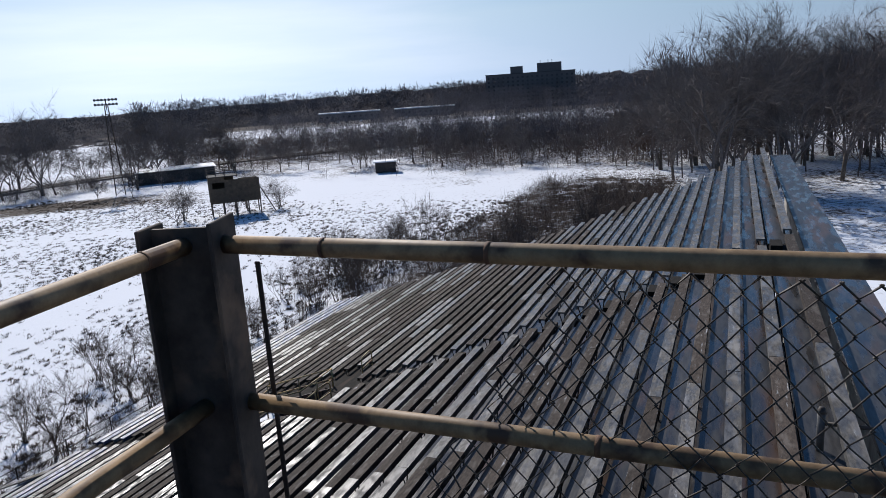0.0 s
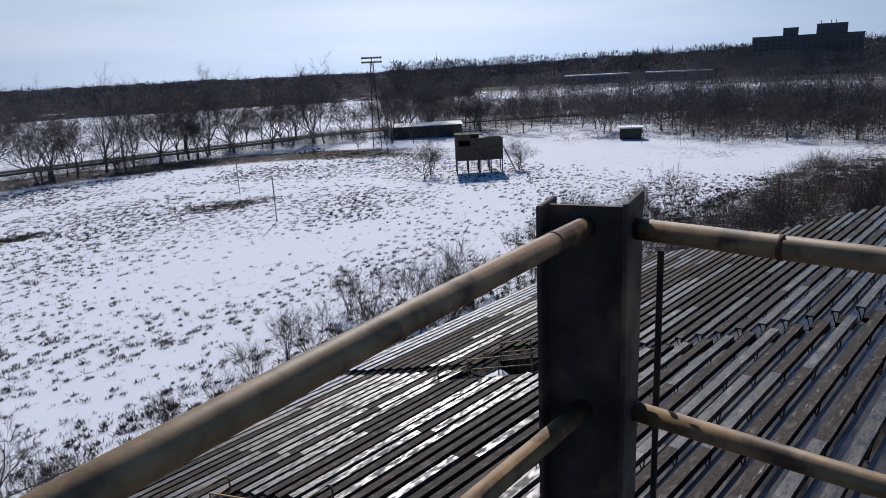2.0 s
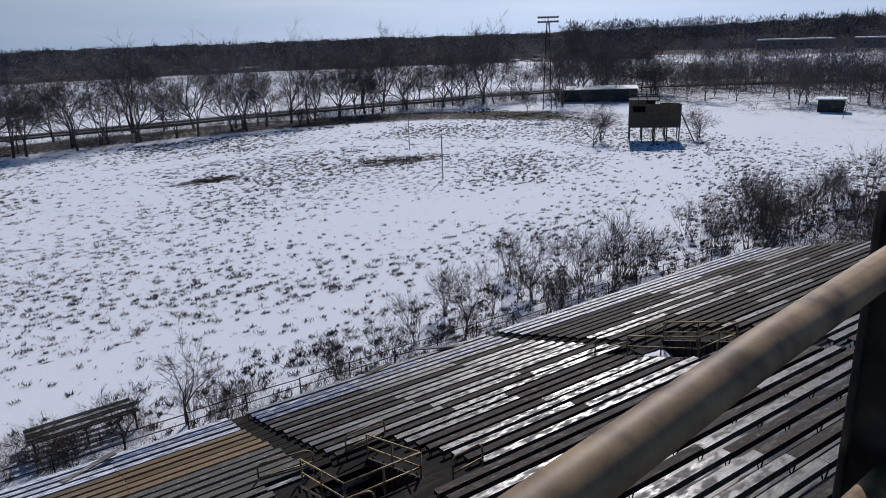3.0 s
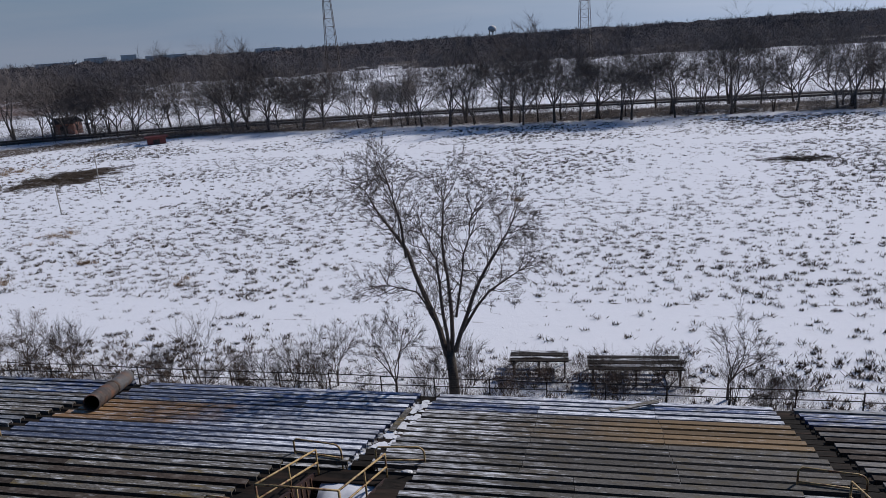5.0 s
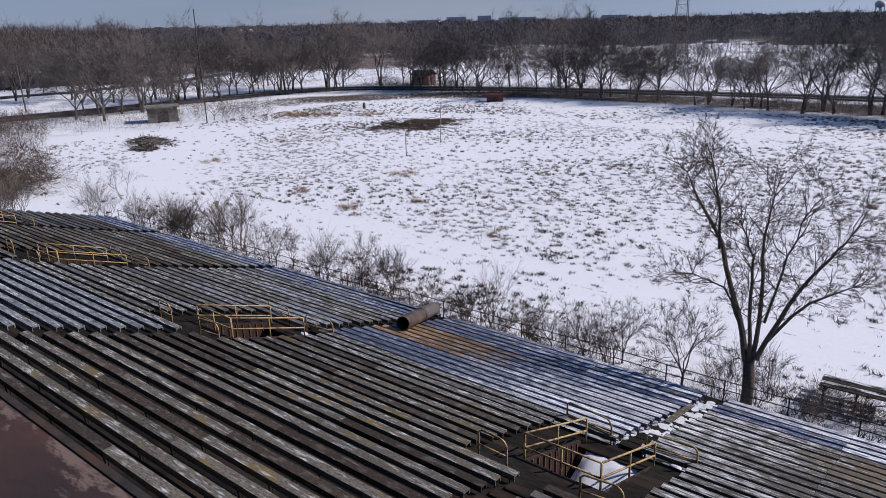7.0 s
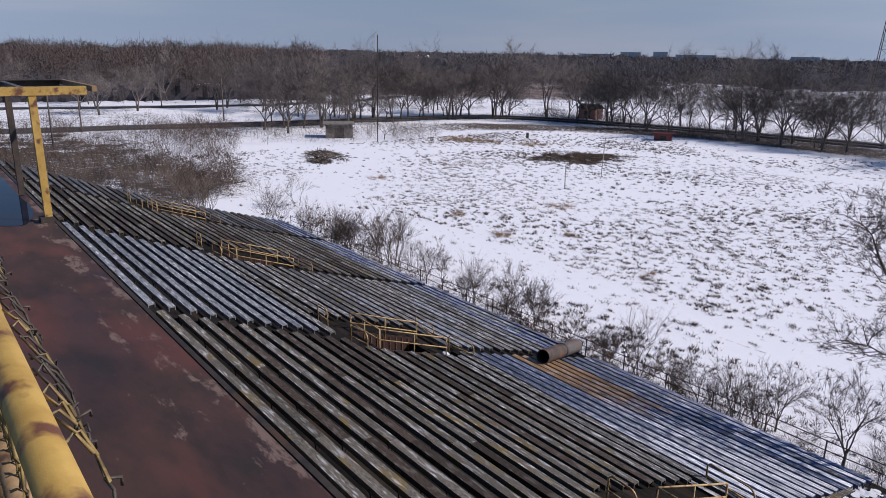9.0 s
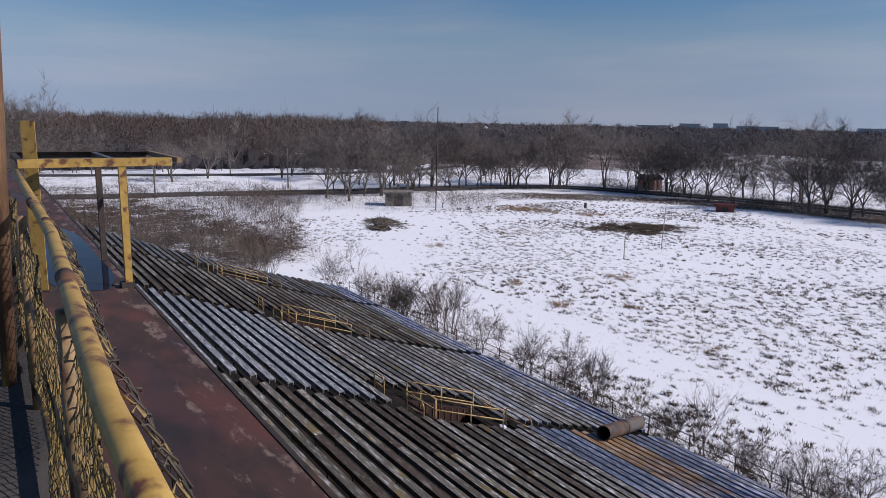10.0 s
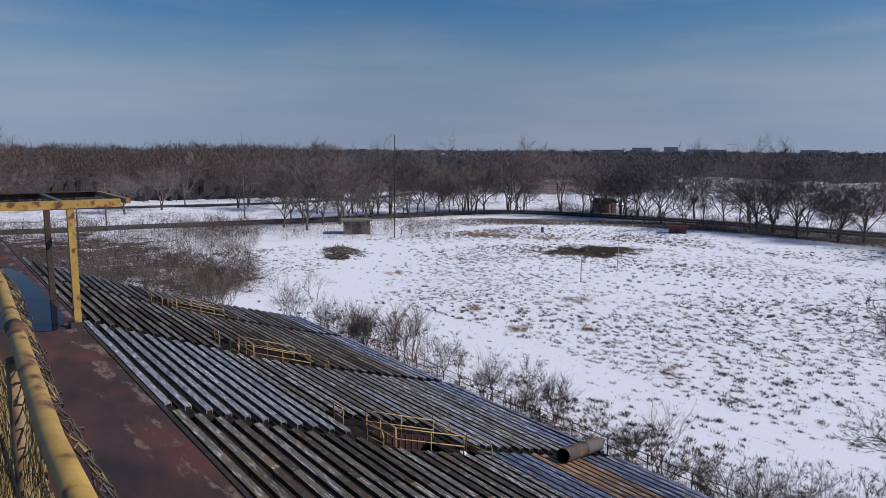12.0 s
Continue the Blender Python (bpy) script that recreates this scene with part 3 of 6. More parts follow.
def build_stands():
    edges = (STAND_WEST, *AISLES, STAND_EAST)
    plank_cache = {}

    def plank(length, mat, kind):
        key = (round(length, 2), mat.name, kind)
        if key not in plank_cache:
            if kind == "seat":
                # folded plank: top, front lip and back lip
                m = Mesh().box((0, -0.21, -0.045), (length, 0, 0))
                m.box((0, -0.026, -0.13), (length, 0, -0.045)).box((0, -0.21, -0.15), (length, -0.188, -0.045))
                plank_cache[key] = m.data("seat_plank", mat)
            else:
                plank_cache[key] = Mesh().box((0, -0.30, -0.05), (length, 0.335, 0)).data("tread_board", mat)
        return plank_cache[key]

    for k in range(len(edges) - 1):
        west = edges[k] + (0.38 if k else 0)
        east = edges[k + 1] - (0.38 if k < len(edges) - 2 else 0)
        sec = thing("bleacher_section", "weathered plank bleacher section with long bench seats", "bleachers", (0, 0, 0), group="bleacher sections")
        seats_rest, brackets, frame_ = Mesh(), Mesh(), Mesh()
        for n in range(ROW_TOP, ROW_FRONT + 1):
            for lo, hi in row_spans(n, west, east):
                g = random.Random(k * 977 + n * 31 + int(lo))
                y, z = seat_y(n) + g.uniform(-0.012, 0.012), seat_z(n) + g.uniform(-0.008, 0.008)
                a, b = lo + g.uniform(-0.06, 0.06), hi + g.uniform(-0.06, 0.06)
                joints = [a]
                while b - joints[-1] > 6.5:
                    joints.append(joints[-1] + (4.25 if b - joints[-1] > 8.4 else (b - joints[-1]) / 2))
                joints.append(b)
                for p, q in zip(joints, joints[1:]):
                    mat = seat_material(k, n, (p + q) / 2)
                    tilt = g.uniform(-0.15, 0.15)
                    part("seat_plank", plank(q - p - 0.012, mat, "seat"), mat, sec,
                         at=pose(p, y + g.uniform(-0.006, 0.006), z + g.uniform(-0.004, 0.004), g.uniform(-1.2, 1.2), -tilt * 0.3, tilt * 0.3))
                x = a + 0.05
                while x < b:
                    for s in (0.0,):
                        brackets.tube([(x, y - 0.21, z - 0.05), (x, y - 0.16, z - 0.41)], 0.016, 4)
                        brackets.tube([(x, y - 0.03, z - 0.05), (x, y - 0.14, z - 0.41)], 0.016, 4)
                    x += 2.1
        for n in range(ROW_TOP, ROW_FRONT):
            for a, b in row_spans(n, west, east, treads=True):
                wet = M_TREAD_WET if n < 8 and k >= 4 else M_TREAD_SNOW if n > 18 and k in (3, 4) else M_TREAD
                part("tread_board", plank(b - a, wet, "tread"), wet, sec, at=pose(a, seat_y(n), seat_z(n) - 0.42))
        # sloping beams and posts under the rows
        x = west + 0.4
        while x < east:
            n0 = -7 if BOX_WEST - 1 < x < BOX_EAST + 0.5 else ROW_TOP
            for n in range(n0, ROW_FRONT, 3):
                n2 = min(n + 3, ROW_FRONT)
                if any(p - 2.2 < x < p + 2.2 for p in PORTALS) and 8 <= n <= 18:
                    continue
                frame_.tube([(x, seat_y(n) - 0.2, seat_z(n) - 0.62), (x, seat_y(n2) - 0.2, seat_z(n2) - 0.62)], 0.09, 4)
                frame_.tube([(x, seat_y(n), seat_z(n) - 0.7), (x, seat_y(n), -0.3)], 0.07, 4)
            x += 2.9
        part("seat_bracket", brackets, M_STEEL_DARK, sec, "rusty steel seat brackets")["kind"] = "stuff"
        part("support_frame", frame_, M_STEEL_DARK, sec, "dark steel trestle frame")["kind"] = "stuff"
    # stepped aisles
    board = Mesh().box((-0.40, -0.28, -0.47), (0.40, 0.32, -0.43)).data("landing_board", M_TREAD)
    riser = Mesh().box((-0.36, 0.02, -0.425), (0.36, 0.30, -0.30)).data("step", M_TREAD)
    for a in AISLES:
        ob = thing("aisle_steps", "dark wet plank steps between bleacher sections, shade in their colour", "steps", (a, 0, 0), group="aisle steps")
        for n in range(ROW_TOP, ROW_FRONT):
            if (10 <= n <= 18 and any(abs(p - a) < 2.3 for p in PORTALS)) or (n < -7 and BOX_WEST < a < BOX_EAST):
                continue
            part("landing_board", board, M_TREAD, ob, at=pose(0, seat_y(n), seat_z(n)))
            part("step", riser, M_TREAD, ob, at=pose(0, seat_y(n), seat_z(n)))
    # snow lying in the lower part of one aisle
    m = Mesh()
    g = random.Random(14)
    for n in range(22, ROW_FRONT):
        for _ in range(7):
            x, y = AISLES[3] + g.uniform(-0.3, 0.25), seat_y(n) + g.uniform(-0.2, 0.25)
            r = g.uniform(0.06, 0.22)
            ring_ = [(x + r * math.cos(k * 0.785) * g.uniform(0.7, 1.2), y + 0.8 * r * math.sin(k * 0.785) * g.uniform(0.7, 1.2), seat_z(n) - 0.29 + g.uniform(-0.01, 0.02)) for k in range(8)]
            m.face(*ring_)
            for k in range(8):
                p, q = ring_[k], ring_[(k + 1) % 8]
                m.face(p, (p[0], p[1], p[2] - 0.14), (q[0], q[1], q[2] - 0.14), q)
    thing("aisle_snow", "patches of old snow lying on the aisle steps", "snow", kind="stuff", data=m.data("aisle_snow", M_SNOW))
    # walkway behind the top row
    y, z = seat_y(ROW_TOP), seat_z(ROW_TOP)
    m = Mesh().box((BOX_EAST + 0.3, y - 1.45, z - 0.5), (STAND_EAST, y - 0.50, z - 0.42))
    thing("walkway_east", "wet metal walkway behind the top row of seats", "walkway", kind="structure", data=m.data("walkway", M_TREAD_WET))
    # plain back wall under the walkway
    m = Mesh().box((BOX_EAST + 0.3, y - 1.45, -0.3), (STAND_EAST, y - 1.30, z - 0.52)).box((STAND_WEST, y - 1.45, -0.3), (BOX_WEST - 0.1, y - 1.30, z - 0.52))
    thing("wall_back", "plain block wall behind the stands", "wall", kind="structure", data=m.data("wall_back", M_WALL))


build_stands()


def arc_pts(p, q, h, base=0.0, r=0.22):
    """A hoop: up from p, over a bend and down to q."""
    p, q = Vector(p), Vector(q)
    d = (q - p).normalized()
    top_p, top_q = p + Vector((0, 0, h)), q + Vector((0, 0, h))
    out = [p, top_p - Vector((0, 0, r * 0.4))]
    out += [top_p + d * r * 0.4]
    out += [top_q - d * r]
    for i in range(1, 4):
        a = math.pi / 2 * i / 4
        out.append(top_q - d * r + d * (r * math.sin(a)) - Vector((0, 0, r * (1 - math.cos(a)))))
    out += [top_q - Vector((0, 0, r)), q]
    return out


def tread_z(y):
    n = (y - 5.747) / 0.61
    return seat_z(n) - 0.42


def build_portal(cx, snow):
    ob = thing("portal", "sunken stair opening in the bleachers with rust-red sides", "stairwell", (cx, 0, 0), group="stair portals")
    y0, y1 = 13.55, 16.7
    z0, z1 = tread_z(11.65), tread_z(17.15)
    # aisle landing above and below the opening
    for n in (10, 11, 12, 18):
        part("landing_board", Mesh().box((-0.4, seat_y(n) - 0.28, -0.05), (0.9, seat_y(n) + 0.31, 0)), M_TREAD, ob, at=pose(0, 0, seat_z(n) - 0.425))
    low = z1 - 1.7
    for sx in (-1, 1):
        m = Mesh()
        xa, xb = sx * 1.04, sx * 1.12
        for x in (xa, xb):
            m.v += [(x, y0 - 0.05, low), (x, y1, low), (x, y1, tread_z(y1) + 0.06), (x, y0 - 0.05, tread_z(y0) + 0.06)]
        m.f += [(0, 1, 2, 3), (7, 6, 5, 4), (0, 4, 5, 1), (1, 5, 6, 2), (2, 6, 7, 3), (3, 7, 4, 0)]
        side = part("side_wall", m, M_PORTAL, ob, "rust-red steel side wall")
        for i in range(9):
            yy = y0 + 0.25 + i * 0.31
            part("stiffener", Mesh().box((xa - sx * 0.035, yy, tread_z(yy) - 1.0), (xa - sx * 0.002, yy + 0.04, tread_z(yy) + 0.02)), M_RUST, side)
    part("back_wall", Mesh().box((-1.03, y0 - 0.1, low), (1.03, y0 - 0.02, tread_z(y0) + 0.05)), M_PORTAL, ob, "rust-red steel back wall")
    part("floor", Mesh().box((-1.03, y0 - 0.02, low - 0.1), (1.03, y1, low)), M_TREAD, ob)
    for i in range(9):
        yy = y0 + 0.1 + i * 0.34
        part("step", Mesh().box((-1.0, yy, z1 - 1.55 + i * 0.18), (1.0, yy + 0.3, z1 - 1.5 + i * 0.18)), M_TREAD, ob)

    def rail(name, pts):
        part(name, Mesh().tube(pts, 0.028, 6), M_RAIL_Y, ob, smooth=True)

    def guard(p, q, end_bend=True):
        """Two-bar guard with three posts from p to q."""
        (xa, ya), (xb, yb) = p, q
        top = lambda f: (xa + (xb - xa) * f, ya + (yb - ya) * f)
        za, zb = tread_z(ya) + 0.82, tread_z(yb) + 0.82
        rail("top_rail", [(xa, ya, za), (xb, yb, zb)])
        rail("mid_rail", [(xa, ya, za - 0.42), (xb, yb, zb - 0.42)])
        for f in (0.0, 0.5, 1.0):
            x, y = top(f)
            z = za + (zb - za) * f
            rail("post", [(x, y, z - 1.0), (x, y, z)])

    guard((-1.1, y0), (-0.95, y1))
    guard((1.0, y0), (1.1, y1))
    guard((-1.1, y0 - 0.02), (1.0, y0 - 0.02))
    for (xa, ya), (xb, yb) in (((-1.75, 12.45), (-0.9, 12.4)), ((1.1, 12.25), (2.05, 12.35)), ((-1.95, 17.4), (-0.4, 17.2)), ((0.65, 17.2), (2.05, 17.35))):
        zb = tread_z(min(ya, yb))
        rail("end_hoop", arc_pts((xa, ya, zb), (xb, yb, zb), 0.85))
        rail("hoop_bar", [(xa, ya, zb + 0.42), (xb, yb, zb + 0.42)])
    if snow:
        m = Mesh()
        g = random.Random(5)
        nx, ny = 10, 12
        for j in range(ny + 1):
            for i in range(nx + 1):
                u, w = i / nx, j / ny
                edge = min(u, 1 - u, w, 1 - w)
                x = -0.8 + 1.78 * u
                m.v.append((min(1.0, x), y0 + 0.35 + 2.6 * w + 0.35 * u, z1 - 1.0 + 1.05 * w + 0.22 * min(1, edge * 5) + g.uniform(0, 0.05)))
        for j in range(ny):
            for i in range(nx):
                a = j * (nx + 1) + i
                m.f.append((a, a + 1, a + nx + 2, a + nx + 1))
        thing("snow_drift", "drift of clean snow lying on the portal stairs", "snow", (cx, 0, 0), data=m.data("snow_drift", M_SNOW, True))


def snow_patch(x, y, w, seed):
    g = random.Random(seed)
    m = Mesh()
    rim = [(w * math.cos(k * 0.628) * g.uniform(0.7, 1.25), 0.6 * w * math.sin(k * 0.628) * g.uniform(0.7, 1.25), 0) for k in range(10)]
    for k in range(10):
        p, q = rim[k], rim[(k + 1) % 10]
        p2, q2 = (p[0] * 0.6, p[1] * 0.6, 0.35 * w), (q[0] * 0.6, q[1] * 0.6, 0.35 * w)
        m.face(p, q, q2, p2)
        m.face(p2, q2, (0, 0, 0.45 * w))
    thing("snow_patch", "small heap of old snow beside the stair opening", "snow", (x, y, tread_z(y) - 0.02), group="snow heaps", data=m.data("snow_patch", M_SNOW, True))


snow_patch(-20.6, 16.9, 0.3, 1)
snow_patch(-20.95, 16.95, 0.16, 2)
snow_patch(-5.6, 17.4, 0.22, 3)
snow_patch(-5.1, 12.9, 0.2, 4)
snow_patch(-34.0, 17.0, 0.2, 5)
snow_patch(-8.6, 17.3, 0.15, 6)
for cx in PORTALS:
    build_portal(cx, cx in (-7.1, 19.9))


# ---- press box and its roof ----
def build_press_box():
    ob = thing("press_box", "tall block-built press box with a flat roof", "building", kind="structure")
    part("wall", Mesh().box((BOX_WEST, -6.0, -0.3), (BOX_EAST - 0.25, 0.8, DECK - 0.32)), M_WALL, ob)
    part("roof_slab", Mesh().box((BOX_WEST - 0.2, -6.2, DECK - 0.30), (BOX_EAST, DECK_FRONT, DECK - 0.012)), M_STEEL_DARK, ob)
    part("roof_edge", Mesh().box((BOX_WEST - 0.2, 0.40, DECK - 0.010), (BOX_EAST - 0.02, DECK_FRONT + 0.02, DECK)), M_RED_DECK, ob, "worn red roofing flaking pale along the edge", bevel=0.003)
    part("roof_floor", Mesh().box((BOX_WEST - 0.2, -6.2, DECK - 0.011), (BOX_EAST - 0.02, 0.398, DECK - 0.002)), M_FLOOR, ob, "grey gravelled roof floor")
    part("edge_strip", Mesh().box((BOX_WEST - 0.2, DECK_FRONT + 0.022, DECK - 0.06), (BOX_EAST, DECK_FRONT + 0.05, DECK + 0.006)), M_STEEL_DARK, ob, "dark metal edge strip")


build_press_box()


def puddle(name, cx, cy, rx, ry, seed, label, z):
    g = random.Random(seed)
    m = Mesh()
    ph = [g.uniform(0, 6.28) for _ in range(4)]
    ring = []
    for i in range(56):
        a = 2 * math.pi * i / 56
        k = 1 + 0.03 * math.sin(2 * a + ph[0]) + 0.03 * math.sin(3 * a + ph[1]) + 0.025 * math.sin(7 * a + ph[2])
        c, s = math.cos(a), math.sin(a)
        ring.append((cx + rx * k * math.copysign(abs(c) ** 0.6, c), cy + ry * k * math.copysign(abs(s) ** 0.6, s), z))
    m.face(*ring)
    thing(name, label, "water", kind="structure", data=m.data(name, M_WATER))


puddle("water_1", -9.4, 0.92, 2.1, 0.33, 2, "still rainwater lying on red roofing", DECK + 0.004)
puddle("water_2", -10.2, -1.25, 4.7, 1.52, 4, "wide sheet of rainwater on the flat roof", DECK + 0.003)
puddle("water_3", -18.4, -2.2, 3.1, 2.2, 9, "rainwater sheet further along the flat roof", DECK + 0.003)


def h_post():
    """Steel H-section at the corner of the roof rails."""
    ob = thing("corner_post", "dark rusty steel H-section post at the rail corner", "post", (1.455, 1.055, 0), 17)
    top = DECK + 1.15
    w, f, t = 0.112, 0.072, 0.013
    part("web", Mesh().box((-t / 2, -w + t, DECK - 1.2), (t / 2, w - t, top - 0.008)), M_POST, ob)
    part("flange", Mesh().box((-f, w - t, DECK - 1.2), (f, w, top)), M_POST, ob, bevel=0.003)
    # the flange beside the side rail is bent a little outwards at its sawn top
    m = Mesh().box((-f, -w, DECK - 1.2), (f, -w + t, top + 0.012))
    m.v = [(x, y - (0.012 if z > top and x > 0 else 0), z + (0.008 if z > top and x > 0 else 0)) for x, y, z in m.v]
    part("flange", m, M_POST, ob, bevel=0.003)


h_post()
PIPE = 0.0265


def pipe_rail(name, label, runs, mat, r=PIPE, bands=()):
    ob = thing(name, label, "railing")
    for nm, pts, *other in runs:
        part(nm, Mesh().tube(pts, r, 14), other[0] if other else mat, ob, smooth=True)
    for p, q in bands:
        part("pipe_joint", Mesh().tube([p, q], r + 0.0015, 14), M_RUST, ob, "rusty band at the pipe joint", smooth=True)
    return ob


RZ = DECK + 1.09
pipe_rail("front_rail", "buff painted pipe guard rail with rusty wear", [
    ("top_rail", [(1.445, 1.055, RZ), (0.7, 0.958, RZ), (0.3, 0.897, RZ), (-0.2, 0.815, RZ)]),
    ("mid_rail", [(1.445, 1.06, RZ - 0.5), (-0.2, 0.95, RZ - 0.5)]),
    ("post", [(-0.2, 0.90, DECK), (-0.2, 0.82, RZ)])], M_YELLOW_DULL,
    bands=[((1.27, 1.033, RZ), (1.26, 1.032, RZ))])
pipe_rail("side_rail", "buff painted pipe guard rail with rusty wear", [
    ("top_rail", [(1.485, 0.955, RZ), (1.475, 0.2, RZ), (1.455, -0.6, RZ), (1.43, -2.0, RZ)]),
    ("mid_rail", [(1.515, 0.955, RZ - 0.5), (1.52, 0.2, RZ - 0.5), (1.525, -2.0, RZ - 0.5)]),
    ("post", [(1.47, -2.0, DECK), (1.43, -2.0, RZ)])], M_YELLOW_DULL,
    bands=[((1.478, 0.61, RZ), (1.478, 0.60, RZ)), ((1.474, 0.145, RZ), (1.474, 0.133, RZ)), ((1.521, -0.10, RZ - 0.5), (1.521, -0.115, RZ - 0.5))])
thing("flat_bar", "thin dark steel flat bar beside the corner post", "bar", data=Mesh().box((1.60, 0.920, DECK - 1.0), (1.606, 0.938, DECK + 1.01)).data("flat_bar", M_STEEL_DARK, bevel=0.002))


def chain_link(name, label, origin, along, length, height, mat, keep=None, pitch=0.068, wire=0.0028, bulge=0.012, seed=1):
    """Woven diamond mesh: each wire zigzags upwards and hooks its neighbour."""
    g = random.Random(seed)
    o, a = Vector(origin), Vector(along).normalized()
    out = Vector((-a.y, a.x, 0))
    ob = thing(name, label, "fence mesh")

    def wire_part(run):
        if len(run) > 2:
            part("wire", Mesh().tube(run, wire, 4), mat, ob, smooth=True)

    half, rise = pitch * 0.5, pitch * 0.55
    cols, steps = int(length / half), int(height / rise)
    for c in range(cols):
        run = []
        for s in range(steps + 1):
            u, h = (c + ((s + c) % 2) * 1.06) * half, s * rise
            sag = 0.02 * math.sin(u * 3.1) + 0.012 * math.sin(h * 9 + u * 5)
            p = o + a * (u + 0.003 * g.gauss(0, 1)) + Vector((0, 0, h)) + out * (sag + (bulge if s % 2 else 0) * 0.35 + g.gauss(0, 0.002))
            if keep is None or keep(u, h):
                run.append(p)
            else:
                wire_part(run)
                run = []
        wire_part(run)


chain_link("chain_link_fence", "torn rusty chain-link mesh hanging on the side rail", (1.50, 0.62, DECK + 0.02), (-0.01, -1, 0), 2.6, 1.05, M_WIRE, wire=0.0030, pitch=0.072,
           keep=lambda u, h: u > 0.68 - 0.66 * (1.08 - h) + 0.05 * math.sin(h * 23), seed=2)


# ---- west run of the roof rail, poles and the steel frame ----
WY = 0.35             # line of the west rail
WZ = DECK + 1.12
pipe_rail("west_rail", "yellow painted pipe rail with rust patches and scuffs", [
    ("top_rail", [(-0.35, WY - 0.035, WZ), (-1.5, WY - 0.035, WZ), (-2.5, WY + 0.005, WZ), (-3.6, WY + 0.05, WZ), (-5.8, WY + 0.07, WZ + 0.005), (-7.28, WY + 0.08, WZ + 0.01)]),
    ("mid_rail", [(-0.35, WY - 0.03, WZ - 0.5), (-7.28, WY + 0.02, WZ - 0.5)], M_YELLOW_DULL),
    ("bottom_rail", [(-0.35, WY - 0.03, DECK + 0.12), (-7.28, WY + 0.02, DECK + 0.12)], M_POLE),
    ("post", [(-0.35, WY - 0.02, DECK), (-0.35, WY - 0.02, WZ)], M_YELLOW_DULL),
    ("post", [(-2.35, WY - 0.02, DECK), (-2.35, WY - 0.02, WZ - 0.03)], M_YELLOW_DULL),
    ("post", [(-4.5, WY - 0.02, DECK), (-4.5, WY - 0.02, WZ - 0.03)], M_YELLOW_DULL)], M_YELLOW, 0.027)
for xa, xb in ((-2.66, -2.5), (-4.9, -4.75), (-3.95, -3.85)):
    thing("rust_sleeve", "rust-brown pipe sleeve on the yellow rail", "sleeve", data=Mesh().tube([(xa, WY + (0.010 if xa > -3 else 0.056), WZ), (xb, WY + (0.010 if xa > -3 else 0.056), WZ)], 0.0295, 14).data("rust_sleeve", M_RUST, True))
chain_link("chain_link_fence", "yellow painted chain-link mesh wired under the west rail", (-0.5, WY - 0.035, DECK + 0.06), (-1, 0.004, 0), 6.3, 1.02, M_WIRE_Y, seed=3, wire=0.0032, pitch=0.064,
           keep=lambda u, h: h < (0.70 if u < 0.9 else 1.0) + 0.04 * math.sin(u * 5.3))


def mesh_edge():
    """The free edge of the chain-link curling over the outer side of the west rail, its hooked ends bent all ways."""
    g = random.Random(8)
    ob = thing("chain_link_fence", "curled edge of yellow chain-link hooked over the pipe rail", "fence mesh")
    half = 0.040
    for c in range(116):
        x0 = -0.95 - c * half
        reach = 0.045 + 0.022 * math.sin(c * 0.21) + 0.012 * math.sin(c * 0.83 + 1) + g.gauss(0, 0.008)
        line = WY - 0.035 + 0.085 * min(1.0, max(0.0, (-1.5 - x0) / 2.1))
        run = []
        for k in range(7):
            f = k / 6
            if f * 0.09 > reach + 0.03:
                break
            turn = 0.35 + f * 1.55
            x = x0 - ((k + c) % 2) * half * 1.1 + g.gauss(0, 0.003)
            y = line + 0.006 * math.sin(c * 0.13) + (0.036 + reach * 0.6) * math.sin(turn)
            z = WZ + 0.012 - (0.02 + reach * 1.3) * (1 - math.cos(turn)) + g.gauss(0, 0.004)
            run.append((x, y, z))
        if len(run) > 2:
            part("wire", Mesh().tube(run, 0.0027, 4), M_WIRE_Y if g.random() < 0.45 else M_WIRE, ob, smooth=True)
        if g.random() < 0.5 and run:
            e = Vector(run[-1])
            d = Vector((g.gauss(0, 0.6), g.uniform(0.2, 1), g.gauss(-0.2, 0.5))).normalized() * g.uniform(0.012, 0.028)
            part("wire_end", Mesh().tube([e, e + d, e + d * 1.2 + Vector((g.gauss(0, 0.01), -0.004, -0.012))], 0.0027, 4), M_WIRE, ob, smooth=True)


mesh_edge()


def pole(name, label, x, y, z0, z1, r, mat, lean=(0, 0)):
    thing(name, label, "pole", (x, y, 0), data=Mesh().tube([(0, 0, z0), (lean[0] * 0.5, lean[1] * 0.5, (z0 + z1) / 2), (lean[0], lean[1], z1)], r, 12).data(name, mat, True))


pole("tall_pole", "tall rusty pipe pole with flaking yellow paint", -5.0, 0.21, DECK, DECK + 2.80, 0.041, M_POLE, (0.0, 0.11))
pole("tall_pole", "rusty pipe pole with flaking yellow paint", -8.0, 0.26, DECK, DECK + 2.52, 0.032, M_POLE, (0, 0.03))
pole("tall_pole", "rusty yellow pipe pole on the roof", -8.6, 0.33, DECK, DECK + 2.2, 0.034, M_YELLOW, (0, 0.01))


